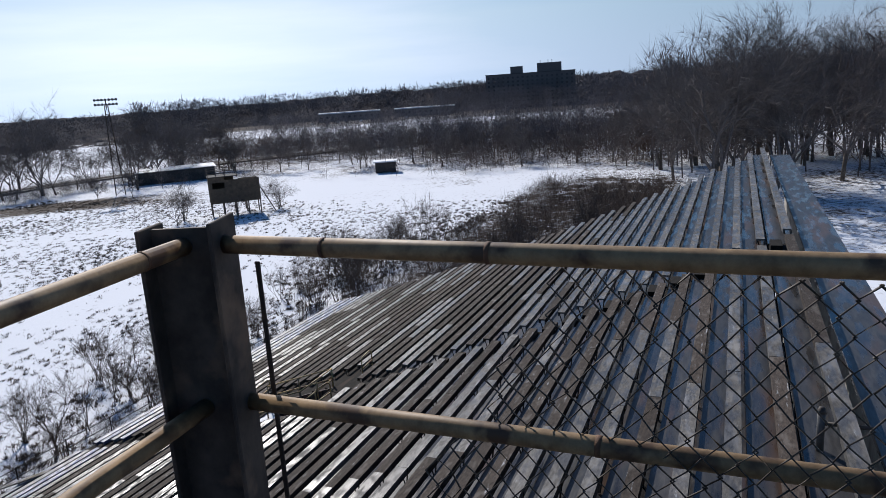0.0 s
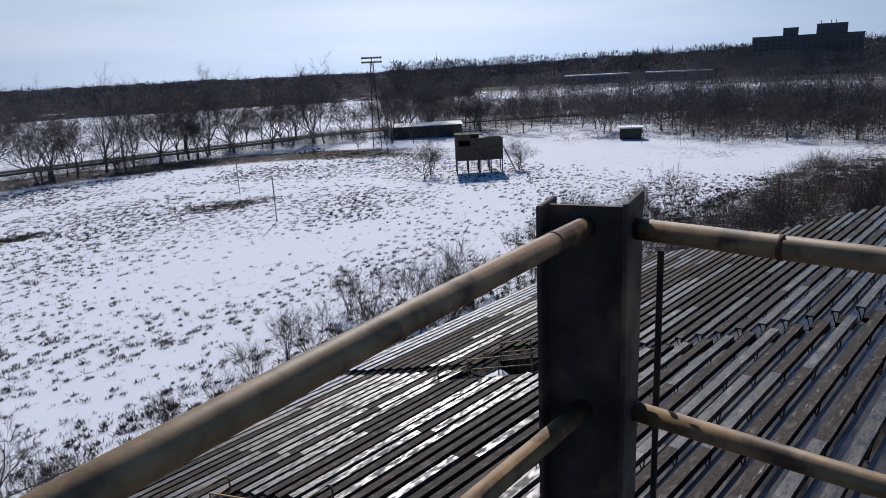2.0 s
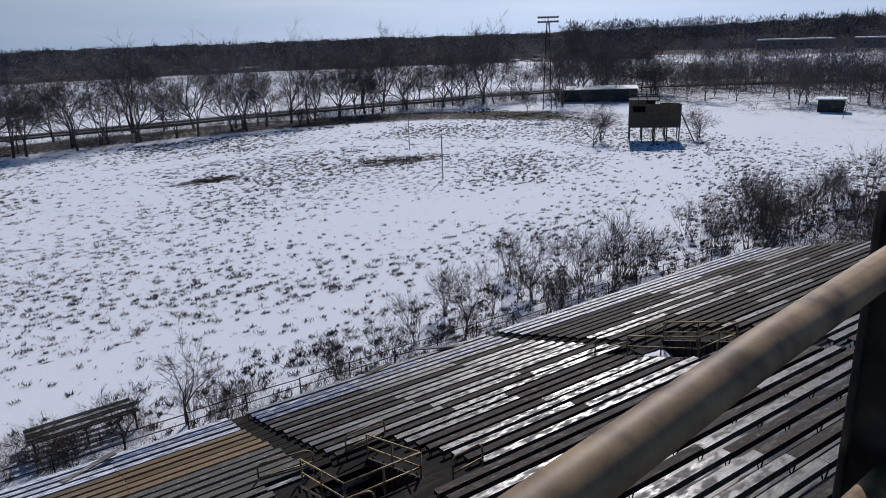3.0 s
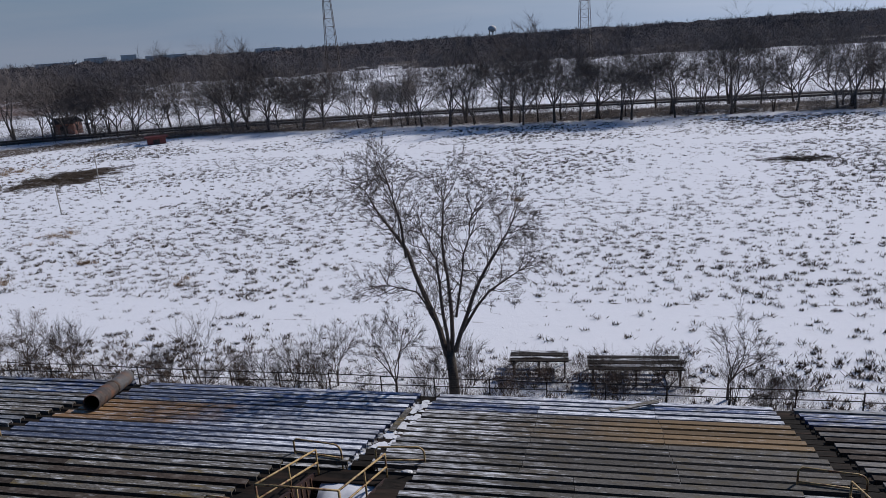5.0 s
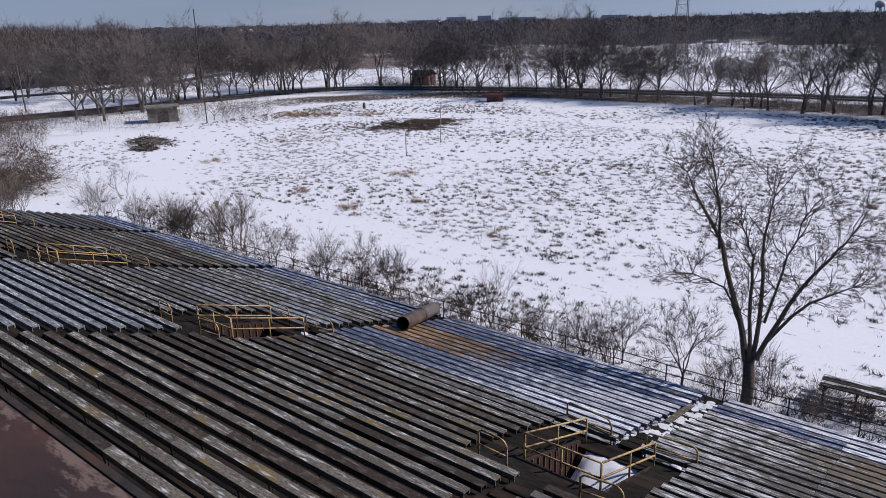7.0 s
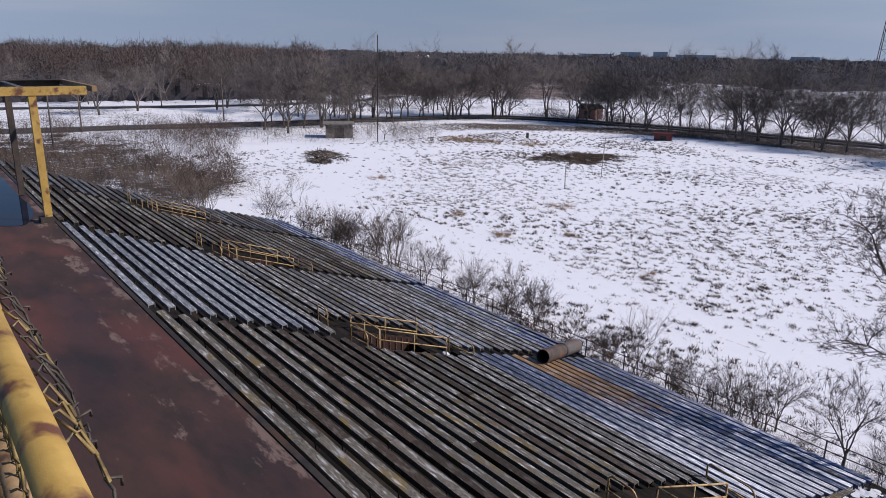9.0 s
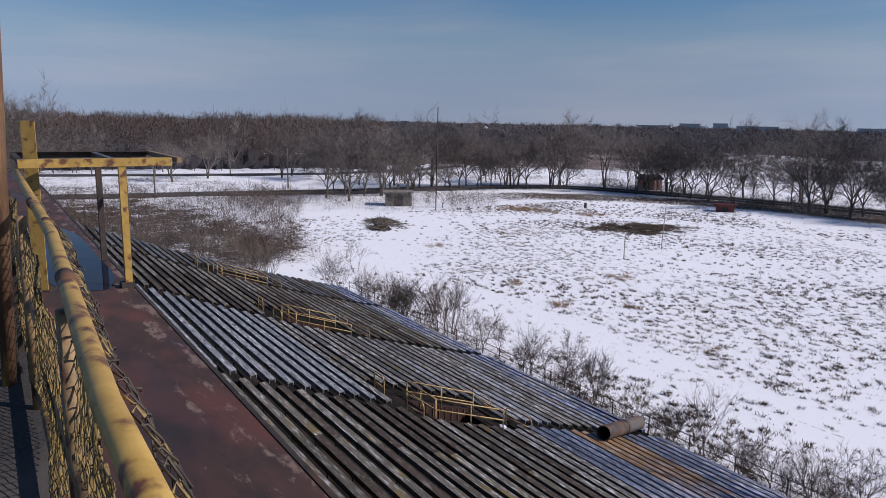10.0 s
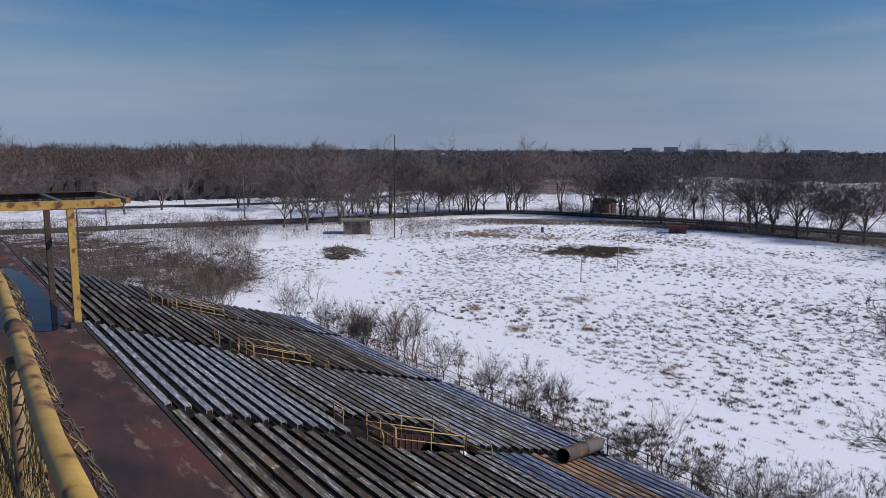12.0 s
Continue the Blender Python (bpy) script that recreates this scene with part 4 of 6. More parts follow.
def angle_post(name, label, x, y, h, mat, w=0.075, turn=0.0, t=0.008):
    ob = thing(name, label, "post", (x, y, DECK), turn)
    part("leg", Mesh().box((-w / 2, 0, 0), (w / 2, t, h)), mat, ob, bevel=0.001)
    part("leg", Mesh().box((-w / 2, t + 0.001, 0), (-w / 2 + t, w, h)), mat, ob, bevel=0.001)
    part("foot", Mesh().box((-w * 0.8, -w * 0.4, 0), (w * 0.8, w * 1.1, 0.012)), M_STEEL_DARK, ob)


angle_post("angle_post", "flat yellow angle-iron post with worn paint", -7.5, 0.56, 1.56, M_YELLOW, 0.125, 60)
angle_post("angle_post", "yellow angle-iron post beside the pole", -8.05, 0.18, 1.98, M_YELLOW, 0.05, 90)
angle_post("dark_post", "dark rusty steel angle post by the rail", -5.2, 0.23, 1.1, M_STEEL_DARK, 0.09, 80)
angle_post("dark_post", "dark rusty steel angle post by the rail", -5.7, 0.28, 1.1, M_STEEL_DARK, 0.08, 80)


def standpipe():
    """Capped pipe standing on the top walkway, with an arm running back from it."""
    ob = thing("standpipe", "grey capped standpipe with a side arm on the walkway", "pipe", (8.64, -1.42, seat_z(ROW_TOP) - 0.42))
    part("pipe", Mesh().tube([(0, 0, 0), (0, 0, 0.5)], 0.045, 10), M_GALV, ob, smooth=True)
    part("cap", Mesh().tube([(0, 0, 0.5), (0, 0, 0.53), (0, 0, 0.57)], 0.062, 10, 0.03), M_STEEL_DARK, ob, smooth=True)
    part("arm", Mesh().tube([(0, -0.04, 0.36), (0, -0.55, 0.36)], 0.025, 8), M_STEEL_DARK, ob, smooth=True)


standpipe()


def steel_frame():
    ob = thing("steel_frame", "yellow and black welded angle-steel frame standing on the roof edge", "frame")
    z = DECK + 1.232
    x0, x1, y0, y1 = -8.78, -7.27, 0.45, 1.78
    part("front_beam", Mesh().box((x1 - 0.006, y0, z - 0.075), (x1 + 0.002, y1 - 0.05, z)).box((x1 - 0.075, y0, z - 0.008), (x1 - 0.007, y1 - 0.05, z)), M_YELLOW, ob)
    part("back_beam", Mesh().box((x0, y0, z - 0.07), (x0 + 0.008, y1, z)).box((x0 + 0.009, y0, z - 0.008), (x0 + 0.07, y1, z)), M_STEEL_DARK, ob)
    part("cross_bar", Mesh().box((x0 + 0.071, 1.21, z - 0.05), (x1 - 0.076, 1.26, z - 0.01)), M_SEAT_GREY, ob)
    part("cross_bar", Mesh().box((x0 + 0.071, y0, z - 0.05), (x1 - 0.076, y0 + 0.05, z - 0.01)), M_STEEL_DARK, ob)
    part("end_bar", Mesh().box((x0, y1 + 0.001, z - 0.05), (x1 - 0.02, y1 + 0.045, z)), M_YELLOW_DULL, ob)
    part("front_post", Mesh().box((x1 - 0.045, 1.25, DECK + 0.01), (x1 - 0.007, 1.315, z - 0.076)).box((x1 - 0.053, 1.25, DECK + 0.01), (x1 - 0.046, 1.285, z - 0.076)), M_YELLOW, ob, bevel=0.002)
    part("back_post", Mesh().box((x0 + 0.009, 1.24, DECK + 0.01), (x0 + 0.06, 1.30, z - 0.071)), M_STEEL_DARK, ob, bevel=0.002)
    part("foot", Mesh().box((x1 - 0.09, 1.21, DECK), (x1 + 0.03, 1.318, DECK + 0.05)), M_STEEL_DARK, ob)


steel_frame()


def far_roof_rail():
    ob = thing("cross_rail", "yellow three-bar pipe railing across the flat roof", "railing")
    x = -10.5
    for z in (1.41, 1.10, 0.78):
        part("rail", Mesh().tube([(x, -2.6, DECK + z), (x, 0.2, DECK + z)], 0.022, 8), M_YELLOW, ob, smooth=True)
    for y, lean in ((0.18, 0), (-0.95, 0.12), (-2.6, 0)):
        part("post", Mesh().tube([(x, y - lean, DECK), (x, y, DECK + 1.44)], 0.026, 8), M_YELLOW, ob, smooth=True)


far_roof_rail()


# ---- things on and round the field ----
def light_tower():
    ob = thing("light_tower", "steel lattice floodlight tower with two rows of lamps", "floodlight", (105.2, 115.7, 0), -43)
    h = 18.0
    for sx in (-1, 1):
        for sy in (-1, 1):
            part("leg", Mesh().tube([(sx * 0.9, sy * 0.9, 0), (sx * 0.3, sy * 0.3, h)], 0.09, 4), M_STEEL_DARK, ob)
    m = Mesh()
    for k in range(12):
        a, b = 0.9 - 0.6 * k / 12, 0.9 - 0.6 * (k + 1) / 12
        z0, z1 = h * k / 12, h * (k + 1) / 12
        for p, q in (((-a, -a), (b, -b)), ((a, -a), (b, b)), ((a, a), (-b, b)), ((-a, a), (-b, -b))):
            m.tube([(*p, z0), (*q, z1)], 0.04, 3)
    part("lattice", m, M_STEEL_DARK, ob)
    for z in (h + 0.1, h + 1.0):
        part("cross_arm", Mesh().box((-2.1, -0.08, z - 0.08), (2.1, 0.08, z + 0.08)), M_STEEL_DARK, ob)
        for i in range(7):
            x = -1.95 + i * 0.65
            lamp = part("lamp", Mesh().tube([(x, -0.1, z + 0.1), (x, -0.55, z + 0.05)], 0.14, 8, 0.27), M_STEEL_DARK, ob, smooth=True)
            part("lens", Mesh().tube([(x, -0.551, z + 0.05), (x, -0.57, z + 0.05)], 0.25, 8), M_GLASS_DARK, lamp, "dark glass lens")
    part("mast_head", Mesh().tube([(0, 0, h - 0.5), (0, 0, h + 1.2)], 0.12, 6), M_STEEL_DARK, ob)


light_tower()


def lattice_mast(x, y, h, w, label):
    ob = thing("lattice_mast", label, "mast", (x, y, 0), 12, group="lattice masts")
    for sx in (-1, 1):
        for sy in (-1, 1):
            part("leg", Mesh().tube([(sx * w, sy * w, 0), (sx * w * 0.25, sy * w * 0.25, h)], 0.10, 4), M_STEEL_DARK, ob)
    m = Mesh()
    n = 16
    for k in range(n):
        a, b = w * (1 - 0.75 * k / n), w * (1 - 0.75 * (k + 1) / n)
        z0, z1 = h * k / n, h * (k + 1) / n
        for p, q, r in (((-a, -a), (b, -b), (-b, -b)), ((a, -a), (b, b), (b, -b)), ((a, a), (-b, b), (b, b)), ((-a, a), (-b, -b), (-b, b))):
            m.tube([(*p, z0), (*q, z1)], 0.05, 3)
            m.tube([(*r, z1), (*q, z1)], 0.045, 3)
    part("lattice", m, M_STEEL_DARK, ob)
    return ob


lattice_mast(-88.3, 240, 44, 2.6, "tall steel lattice mast among distant bare trees")
lattice_mast(-2.2, 258, 44, 2.6, "tall steel lattice mast among distant bare trees")
lattice_mast(-58, -4.75, 22.3, 0.55, "steel lattice light mast behind the stands")


def stilt_hut():
    """Plywood announcer's hut on posts, with a railed roof and a ladder brace."""
    ob = thing("stilt_hut", "weathered plywood hut raised on timber posts with a railed roof", "hut", (85.6, 70.6, 0), -47)
    w, d, z0, z1 = 3.7, 1.8, 2.2, 6.0
    part("floor", Mesh().box((-w, -d, z0 - 0.15), (w, d, z0)), M_PLY, ob)
    m = Mesh()
    m.box((-w, -d, z0), (-w + 0.5, -d + 0.12, z1)).box((-w + 0.5, -d, z0), (-w + 2.3, -d + 0.12, z1 - 1.7)).box((-w + 0.5, -d, z1 - 0.8), (-w + 2.3, -d + 0.12, z1))
    m.box((-w + 2.3, -d, z0), (w, -d + 0.12, z1 - 0.5))
    part("front_wall", m, M_PLY, ob, "plywood front with a window opening")
    part("side_wall", Mesh().box((-w, -d + 0.12, z0), (-w + 0.12, d, z1)), M_PLY, ob)
    part("side_wall", Mesh().box((w - 0.12, -d + 0.12, z0), (w, d, z1 - 0.7)), M_PLY, ob)
    part("back_wall", Mesh().box((-w + 0.12, d - 0.12, z0), (0.2, d, z1)).box((0.9, d - 0.12, z0), (w - 0.12, d, z1 - 0.7)), M_PLY, ob)
    part("roof", Mesh().box((-w - 0.1, -d - 0.1, z1), (0.6, d + 0.1, z1 + 0.12)), M_ROOF_DARK, ob)
    for i in range(5):
        for y in (-d + 0.1, d - 0.1):
            x = -w + 0.15 + i * (2 * w - 0.3) / 4
            part("post", Mesh().box((x - 0.09, y - 0.09, -0.2), (x + 0.09, y + 0.09, z0 - 0.15)), M_BARK, ob)
    for z in (z1 + 0.6, z1 + 1.1):
        part("roof_rail", Mesh().tube([(-w, -d, z), (0.5, -d, z)], 0.05, 4), M_BARK, ob)
        part("roof_rail", Mesh().tube([(-w, d, z), (0.5, d, z)], 0.05, 4), M_BARK, ob)
    for x in (-w, -w + 1.2, -w + 2.5, 0.5):
        for y in (-d, d):
            part("rail_post", Mesh().tube([(x, y, z1 + 0.12), (x, y, z1 + 1.2)], 0.05, 4), M_BARK, ob)
    part("stair_rail", Mesh().tube([(w, -d, z0 + 1.9), (w + 2.0, -d - 0.3, 0)], 0.09, 4), M_BARK, ob)


stilt_hut()


def flat_shed(name, label, x, y, turn, w, d, h, wall, roof, pitch=0.0):
    ob = thing(name, label, "shed", (x, y, 0), turn)
    t = 0.15
    door = w * 0.18
    part("wall", Mesh().box((-w / 2, -d / 2, -0.3), (-door, -d / 2 + t, h)).box((door, -d / 2, -0.3), (w / 2, -d / 2 + t, h)).box((-door, -d / 2, h * 0.75), (door, -d / 2 + t, h))
         .box((-w / 2, d / 2 - t, -0.3), (w / 2, d / 2, h)).box((-w / 2, -d / 2 + t, -0.3), (-w / 2 + t, d / 2 - t, h)).box((w / 2 - t, -d / 2 + t, -0.3), (w / 2, d / 2 - t, h)), wall, ob)
    part("door", Mesh().box((-door + 0.02, -d / 2 + 0.04, 0), (door - 0.02, -d / 2 + 0.09, h * 0.75 - 0.02)), M_ROOF_DARK, ob)
    m = Mesh()
    e = 0.4
    if pitch:
        for s in (-1, 1):
            pts = [(-w / 2 - e, 0, h + pitch), (w / 2 + e, 0, h + pitch), (w / 2 + e, s * (d / 2 + e), h), (-w / 2 - e, s * (d / 2 + e), h)]
            m.face(*(pts if s < 0 else pts[::-1]))
            m.face(*[(p[0], p[1], p[2] - 0.12) for p in (pts if s > 0 else pts[::-1])])
    else:
        m.box((-w / 2 - e, -d / 2 - e, h), (w / 2 + e, d / 2 + e, h + 0.25))
    part("roof", m, roof, ob)


flat_shed("field_shed", "long low dark shed with a snow-covered roof", 127.5, 122, -42, 17, 9, 2.8, M_ROOF_DARK, M_SNOW, 0.5)
flat_shed("small_shed", "small dark shed with a snowy roof among scrub", 136, 70.5, -62, 4.4, 3.4, 2.2, M_ROOF_DARK, M_SNOW)
flat_shed("block_hut", "small grey block hut at the field edge", -121.0, 70, 61, 5.2, 4, 2.3, M_STONE, M_STONE)
flat_shed("brick_hut", "small brick hut with a dark roof among bare trees", -122.5, 147, 8, 5.2, 3.6, 2.5, M_BRICK_RED, M_ROOF_DARK, 1.2)
flat_shed("red_shelter", "low red painted timber box at the field edge", -83, 122.5, 34, 3.4, 2.0, 1.2, M_REDBOX, M_REDBOX)


def apartment_block():
    """Far slab block with two roof penthouses and rows of windows."""
    ob = thing("apartment_building", "dark brick apartment slab far beyond the trees", "building", (540, 148.7, 0), -74.6)
    w, d, h = 34.0, 8.0, 25.4
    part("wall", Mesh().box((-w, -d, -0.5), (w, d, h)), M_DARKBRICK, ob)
    part("roof", Mesh().box((-w - 0.2, -d - 0.2, h), (w + 0.2, d + 0.2, h + 0.4)), M_ROOF_DARK, ob)
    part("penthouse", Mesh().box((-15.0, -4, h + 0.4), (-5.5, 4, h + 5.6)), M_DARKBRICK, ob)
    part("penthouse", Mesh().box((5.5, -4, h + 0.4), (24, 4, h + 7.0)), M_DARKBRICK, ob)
    for x in (8, 14, 17):
        part("aerial", Mesh().tube([(x, 0, h + 7.0), (x, 0, h + 9.2)], 0.18, 4), M_STEEL_DARK, ob)
    win = Mesh().box((-0.75, -0.06, -0.7), (0.75, 0.0, 0.7)).data("window", M_GLASS_DARK)
    for r in range(8):
        for c in range(18):
            part("window", win, M_GLASS_DARK, ob, at=pose(-w + 2.2 + c * 3.72, -d - 0.02, 2.4 + r * 2.9))


apartment_block()


def low_block(x, y, turn, w, d, h, label, wall, snow=True):
    ob = thing("low_building", label, "building", (x, y, 0), turn, group="far low buildings")
    part("wall", Mesh().box((-w / 2, -d / 2, -0.5), (w / 2, d / 2, h)), wall, ob)
    part("roof", Mesh().box((-w / 2 - 0.3, -d / 2 - 0.3, h), (w / 2 + 0.3, d / 2 + 0.3, h + 0.8)), M_SNOW if snow else wall, ob)
    win = Mesh().box((-0.9, -0.05, -0.6), (0.9, 0.0, 0.6)).data("window", M_GLASS_DARK)
    for c in range(int(w / 4)):
        part("window", win, M_GLASS_DARK, ob, at=pose(-w / 2 + 2 + c * 4, -d / 2 - 0.02, h * 0.55))


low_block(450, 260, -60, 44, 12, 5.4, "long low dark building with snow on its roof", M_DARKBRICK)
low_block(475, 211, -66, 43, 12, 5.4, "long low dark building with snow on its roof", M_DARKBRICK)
for x, y, w, h in ((-640, 770, 44, 15), (-606, 800, 26, 18), (-575, 822, 18, 19), (-540, 850, 50, 16), (-430, 920, 30, 16)):
    low_block(x, y, 36, w, 18, h, "pale distant industrial building on the horizon", M_PALE, False)
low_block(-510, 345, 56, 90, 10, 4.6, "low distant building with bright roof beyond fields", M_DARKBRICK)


def water_tower():
    ob = thing("water_tower", "distant water tower with a round tank on legs", "water tower", (-118, 892, 0))
    m = Mesh()
    prof = ((0.5, 17.0), (4.2, 18.6), (5.2, 20.6), (4.6, 23.0), (2.2, 24.6), (0.3, 25.0))
    for r, z in prof:
        m.v += [(r * math.cos(k * math.pi / 8), r * math.sin(k * math.pi / 8), z) for k in range(16)]
    for j in range(len(prof) - 1):
        for k in range(16):
            a, b = j * 16 + k, j * 16 + (k + 1) % 16
            m.f.append((a, b, b + 16, a + 16))
    part("tank", m, M_PALE, ob, smooth=True)
    part("riser", Mesh().tube([(0, 0, 0), (0, 0, 17.5)], 0.7, 8), M_PALE, ob)
    for k in range(5):
        a = k * 1.2566
        part("leg", Mesh().tube([(5.2 * math.cos(a), 5.2 * math.sin(a), 0), (4.3 * math.cos(a), 4.3 * math.sin(a), 19)], 0.3, 5), M_STEEL_DARK, ob)


water_tower()


def white_dome(x, y, z):
    ob = thing("white_dome", "small white dome on a mast beyond the fields", "dome", (x, y, 0), group="white domes")
    m = Mesh()
    for j in range(7):
        a = -1.2 + j * 0.46
        m.v += [(2.0 * math.cos(a) * math.cos(k * math.pi / 6), 2.0 * math.cos(a) * math.sin(k * math.pi / 6), z + 2.0 * math.sin(a)) for k in range(12)]
    for j in range(6):
        for k in range(12):
            p, q = j * 12 + k, j * 12 + (k + 1) % 12
            m.f.append((p, q, q + 12, p + 12))
    part("shell", m, M_SNOW, ob, smooth=True)
    part("mast", Mesh().tube([(0, 0, -0.3), (0, 0, z - 1.8)], 0.35, 6), M_WALL, ob)


white_dome(-516, 379, 10.2)
white_dome(-511, 386, 10.4)


def parked_car(x, y, turn, paint):
    ob = thing("parked_car", "distant parked car on a snowy lot", "car", (x, y, 0), turn, group="parked cars")
    body = bmesh.new()
    pts = [(-2.2, 0.35), (-2.2, 0.85), (-1.3, 0.95), (-0.75, 1.45), (0.8, 1.45), (1.5, 0.95), (2.2, 0.85), (2.2, 0.35)]
    m = Mesh()
    m.face(*[(px, -0.85, pz) for px, pz in pts])
    m.face(*[(px, 0.85, pz) for px, pz in reversed(pts)])
    for (ax, az), (bx, bz) in zip(pts, pts[1:] + pts[:1]):
        m.face((ax, -0.85, az), (ax, 0.85, az), (bx, 0.85, bz), (bx, -0.85, bz))
    body.free()
    part("body", m, paint, ob)
    for wx in (-1.35, 1.35):
        for wy in (-0.8, 0.8):
            part("wheel", Mesh().tube([(wx, wy - 0.1, 0.33), (wx, wy + 0.1, 0.33)], 0.33, 10), M_ROOF_DARK, ob)


M_CAR_A = material("dark_car_paint", (0.03, 0.03, 0.035), (0.05, 0.05, 0.055), 1, 0.2, 0)
M_CAR_B = material("silver_car_paint", (0.4, 0.4, 0.42), (0.5, 0.5, 0.52), 1, 0.2, 0)
for i in range(9):
    parked_car(394 + i * 3.6, 256 - i * 6.6 - (2 if i % 3 else 0), 24, M_CAR_A if i % 2 else M_CAR_B)


def field_post(x, y, h, label, mat, r=0.06, lean=0.0):
    thing("field_post", label, "post", (x, y, 0), data=Mesh().tube([(0, 0, -0.2), (lean, 0, h)], r, 6).data("field_post", mat, True))


field_post(45.2, 68.0, 5.4, "thin pale upright of an old goal", M_WALL, 0.07)
field_post(53.8, 89.5, 4.6, "thin pale upright of an old goal", M_WALL, 0.07)
field_post(-58.7, 66.6, 3.0, "thin pale upright of an old goal", M_WALL, 0.06)
field_post(-61, 76.5, 5.6, "thin leaning pale upright of an old goal", M_WALL, 0.06, 0.25)
field_post(-99.5, 100.7, 1.0, "short dark tree stump in the snow", M_BARK, 0.28)
field_post(-109.6, 71.6, 19.0, "very tall thin dark pole at the field edge", M_STEEL_DARK, 0.10, 0.2)
for i, (x, y) in enumerate(((-151, 30), (-160, 62), (-128, 21), (-175, 95))):
    ob = thing("utility_pole", "grey timber utility pole with a cross arm by the road", "utility pole", (x, y, 0), 60, group="utility poles")
    part("pole", Mesh().tube([(0, 0, -0.3), (0, 0, 9.5)], 0.16, 8, 0.11), M_BARK, ob, smooth=True)
    arm = part("cross_arm", Mesh().box((-1.1, -0.06, 8.7), (1.1, 0.06, 8.85)), M_BARK, ob)
    for ix in (-0.95, -0.5, 0.5, 0.95):
        part("insulator", Mesh().tube([(ix, 0, 8.85), (ix, 0, 9.02)], 0.05, 6, 0.03), M_GLASS_DARK, arm)


def brush_pile(x, y, w, seed, label):
    g = random.Random(seed)
    m = Mesh()
    for _ in range(160):
        a, r = g.uniform(0, 6.28), w * math.sqrt(g.random())
        p = Vector((x + r * math.cos(a), y + 0.6 * r * math.sin(a), 0.45 * (1 - r / w) + g.uniform(-0.1, 0.1)))
        d = Vector((g.gauss(0, 1), g.gauss(0, 1), g.gauss(0.1, 0.3))).normalized() * g.uniform(0.5, 1.3)
        m.tube([p - d, p + d], 0.06, 3, 0.03, cap=False)
    thing("brush_pile", label, "brush pile", kind="stuff", data=m.data("brush_pile", M_BARK))


brush_pile(-100, 55, 4.0, 3, "dark pile of cut branches on snow")
brush_pile(-94, 51, 2.2, 4, "low heap of cut branches on snow")


# ---- roads beyond the trees ----
def strip(name, label, pts, width, mat, z, kind="structure"):
    m = Mesh()
    n = len(pts)
    for i, (x, y) in enumerate(pts):
        a, b = pts[max(i - 1, 0)], pts[min(i + 1, n - 1)]
        d = Vector((b[0] - a[0], b[1] - a[1])).normalized()
        for s in (-1, 1):
            m.v.append((x - d.y * s * width / 2, y + d.x * s * width / 2, z))
            m.v.append((x - d.y * s * width / 2, y + d.x * s * width / 2, z - 0.5))
    for i in range(n - 1):
        a = i * 4
        m.f += [(a, a + 2, a + 6, a + 4), (a + 2, a + 3, a + 7, a + 6), (a, a + 4, a + 5, a + 1)]
    thing(name, label, "road", kind=kind, data=m.data(name, mat))


curve = [(260, 10), (215, 95), (160, 140), (100, 156), (0, 158), (-60, 152), (-100, 143), (-134, 128), (-143, 102), (-147, 70), (-153, 40), (-158, 14), (-172, -40)]
smooth_road = []
for i in range(len(curve) - 1):
    p0, p1, p2, p3 = (Vector(curve[max(0, min(len(curve) - 1, i + k))]) for k in (-1, 0, 1, 2))
    for s in range(5):
        t = s / 5
        q = 0.5 * ((2 * p1) + (p2 - p0) * t + (2 * p0 - 5 * p1 + 4 * p2 - p3) * t * t + (3 * p1 - p0 - 3 * p2 + p3) * t * t * t)
        smooth_road.append((q.x, q.y))
strip("road_1", "wet dark asphalt road curving behind the trees", smooth_road, 7.0, M_ASPHALT, 0.25)
strip("road_2", "narrow dark road between snowy verges", [(-215, 150), (-200, 118), (-197, 88), (-206, 47), (-228, -20)], 3.5, M_ASPHALT, 0.2)


def road_rail():
    """Long guard rail between the belt of trees and the road."""
    ob = thing("guard_rail", "dark steel guard rail along the road", "guard rail", kind="structure")
    m, posts = Mesh(), Mesh()
    pts = [(x * 0.965 - 0.5, y * 0.965 if y > 100 else y) for x, y in smooth_road[10:50]]
    m.tube([(x, y, 0.80) for x, y in pts], 0.13, 4)
    for (xa, ya), (xb, yb) in zip(pts, pts[1:]):
        for k in range(3):
            f = k / 3
            posts.tube([(xa + (xb - xa) * f, ya + (yb - ya) * f, -0.2), (xa + (xb - xa) * f, ya + (yb - ya) * f, 1.0)], 0.09, 4)
    part("rail", m, M_STEEL_DARK, ob)
    part("posts", posts, M_STEEL_DARK, ob)["kind"] = "stuff"


road_rail()


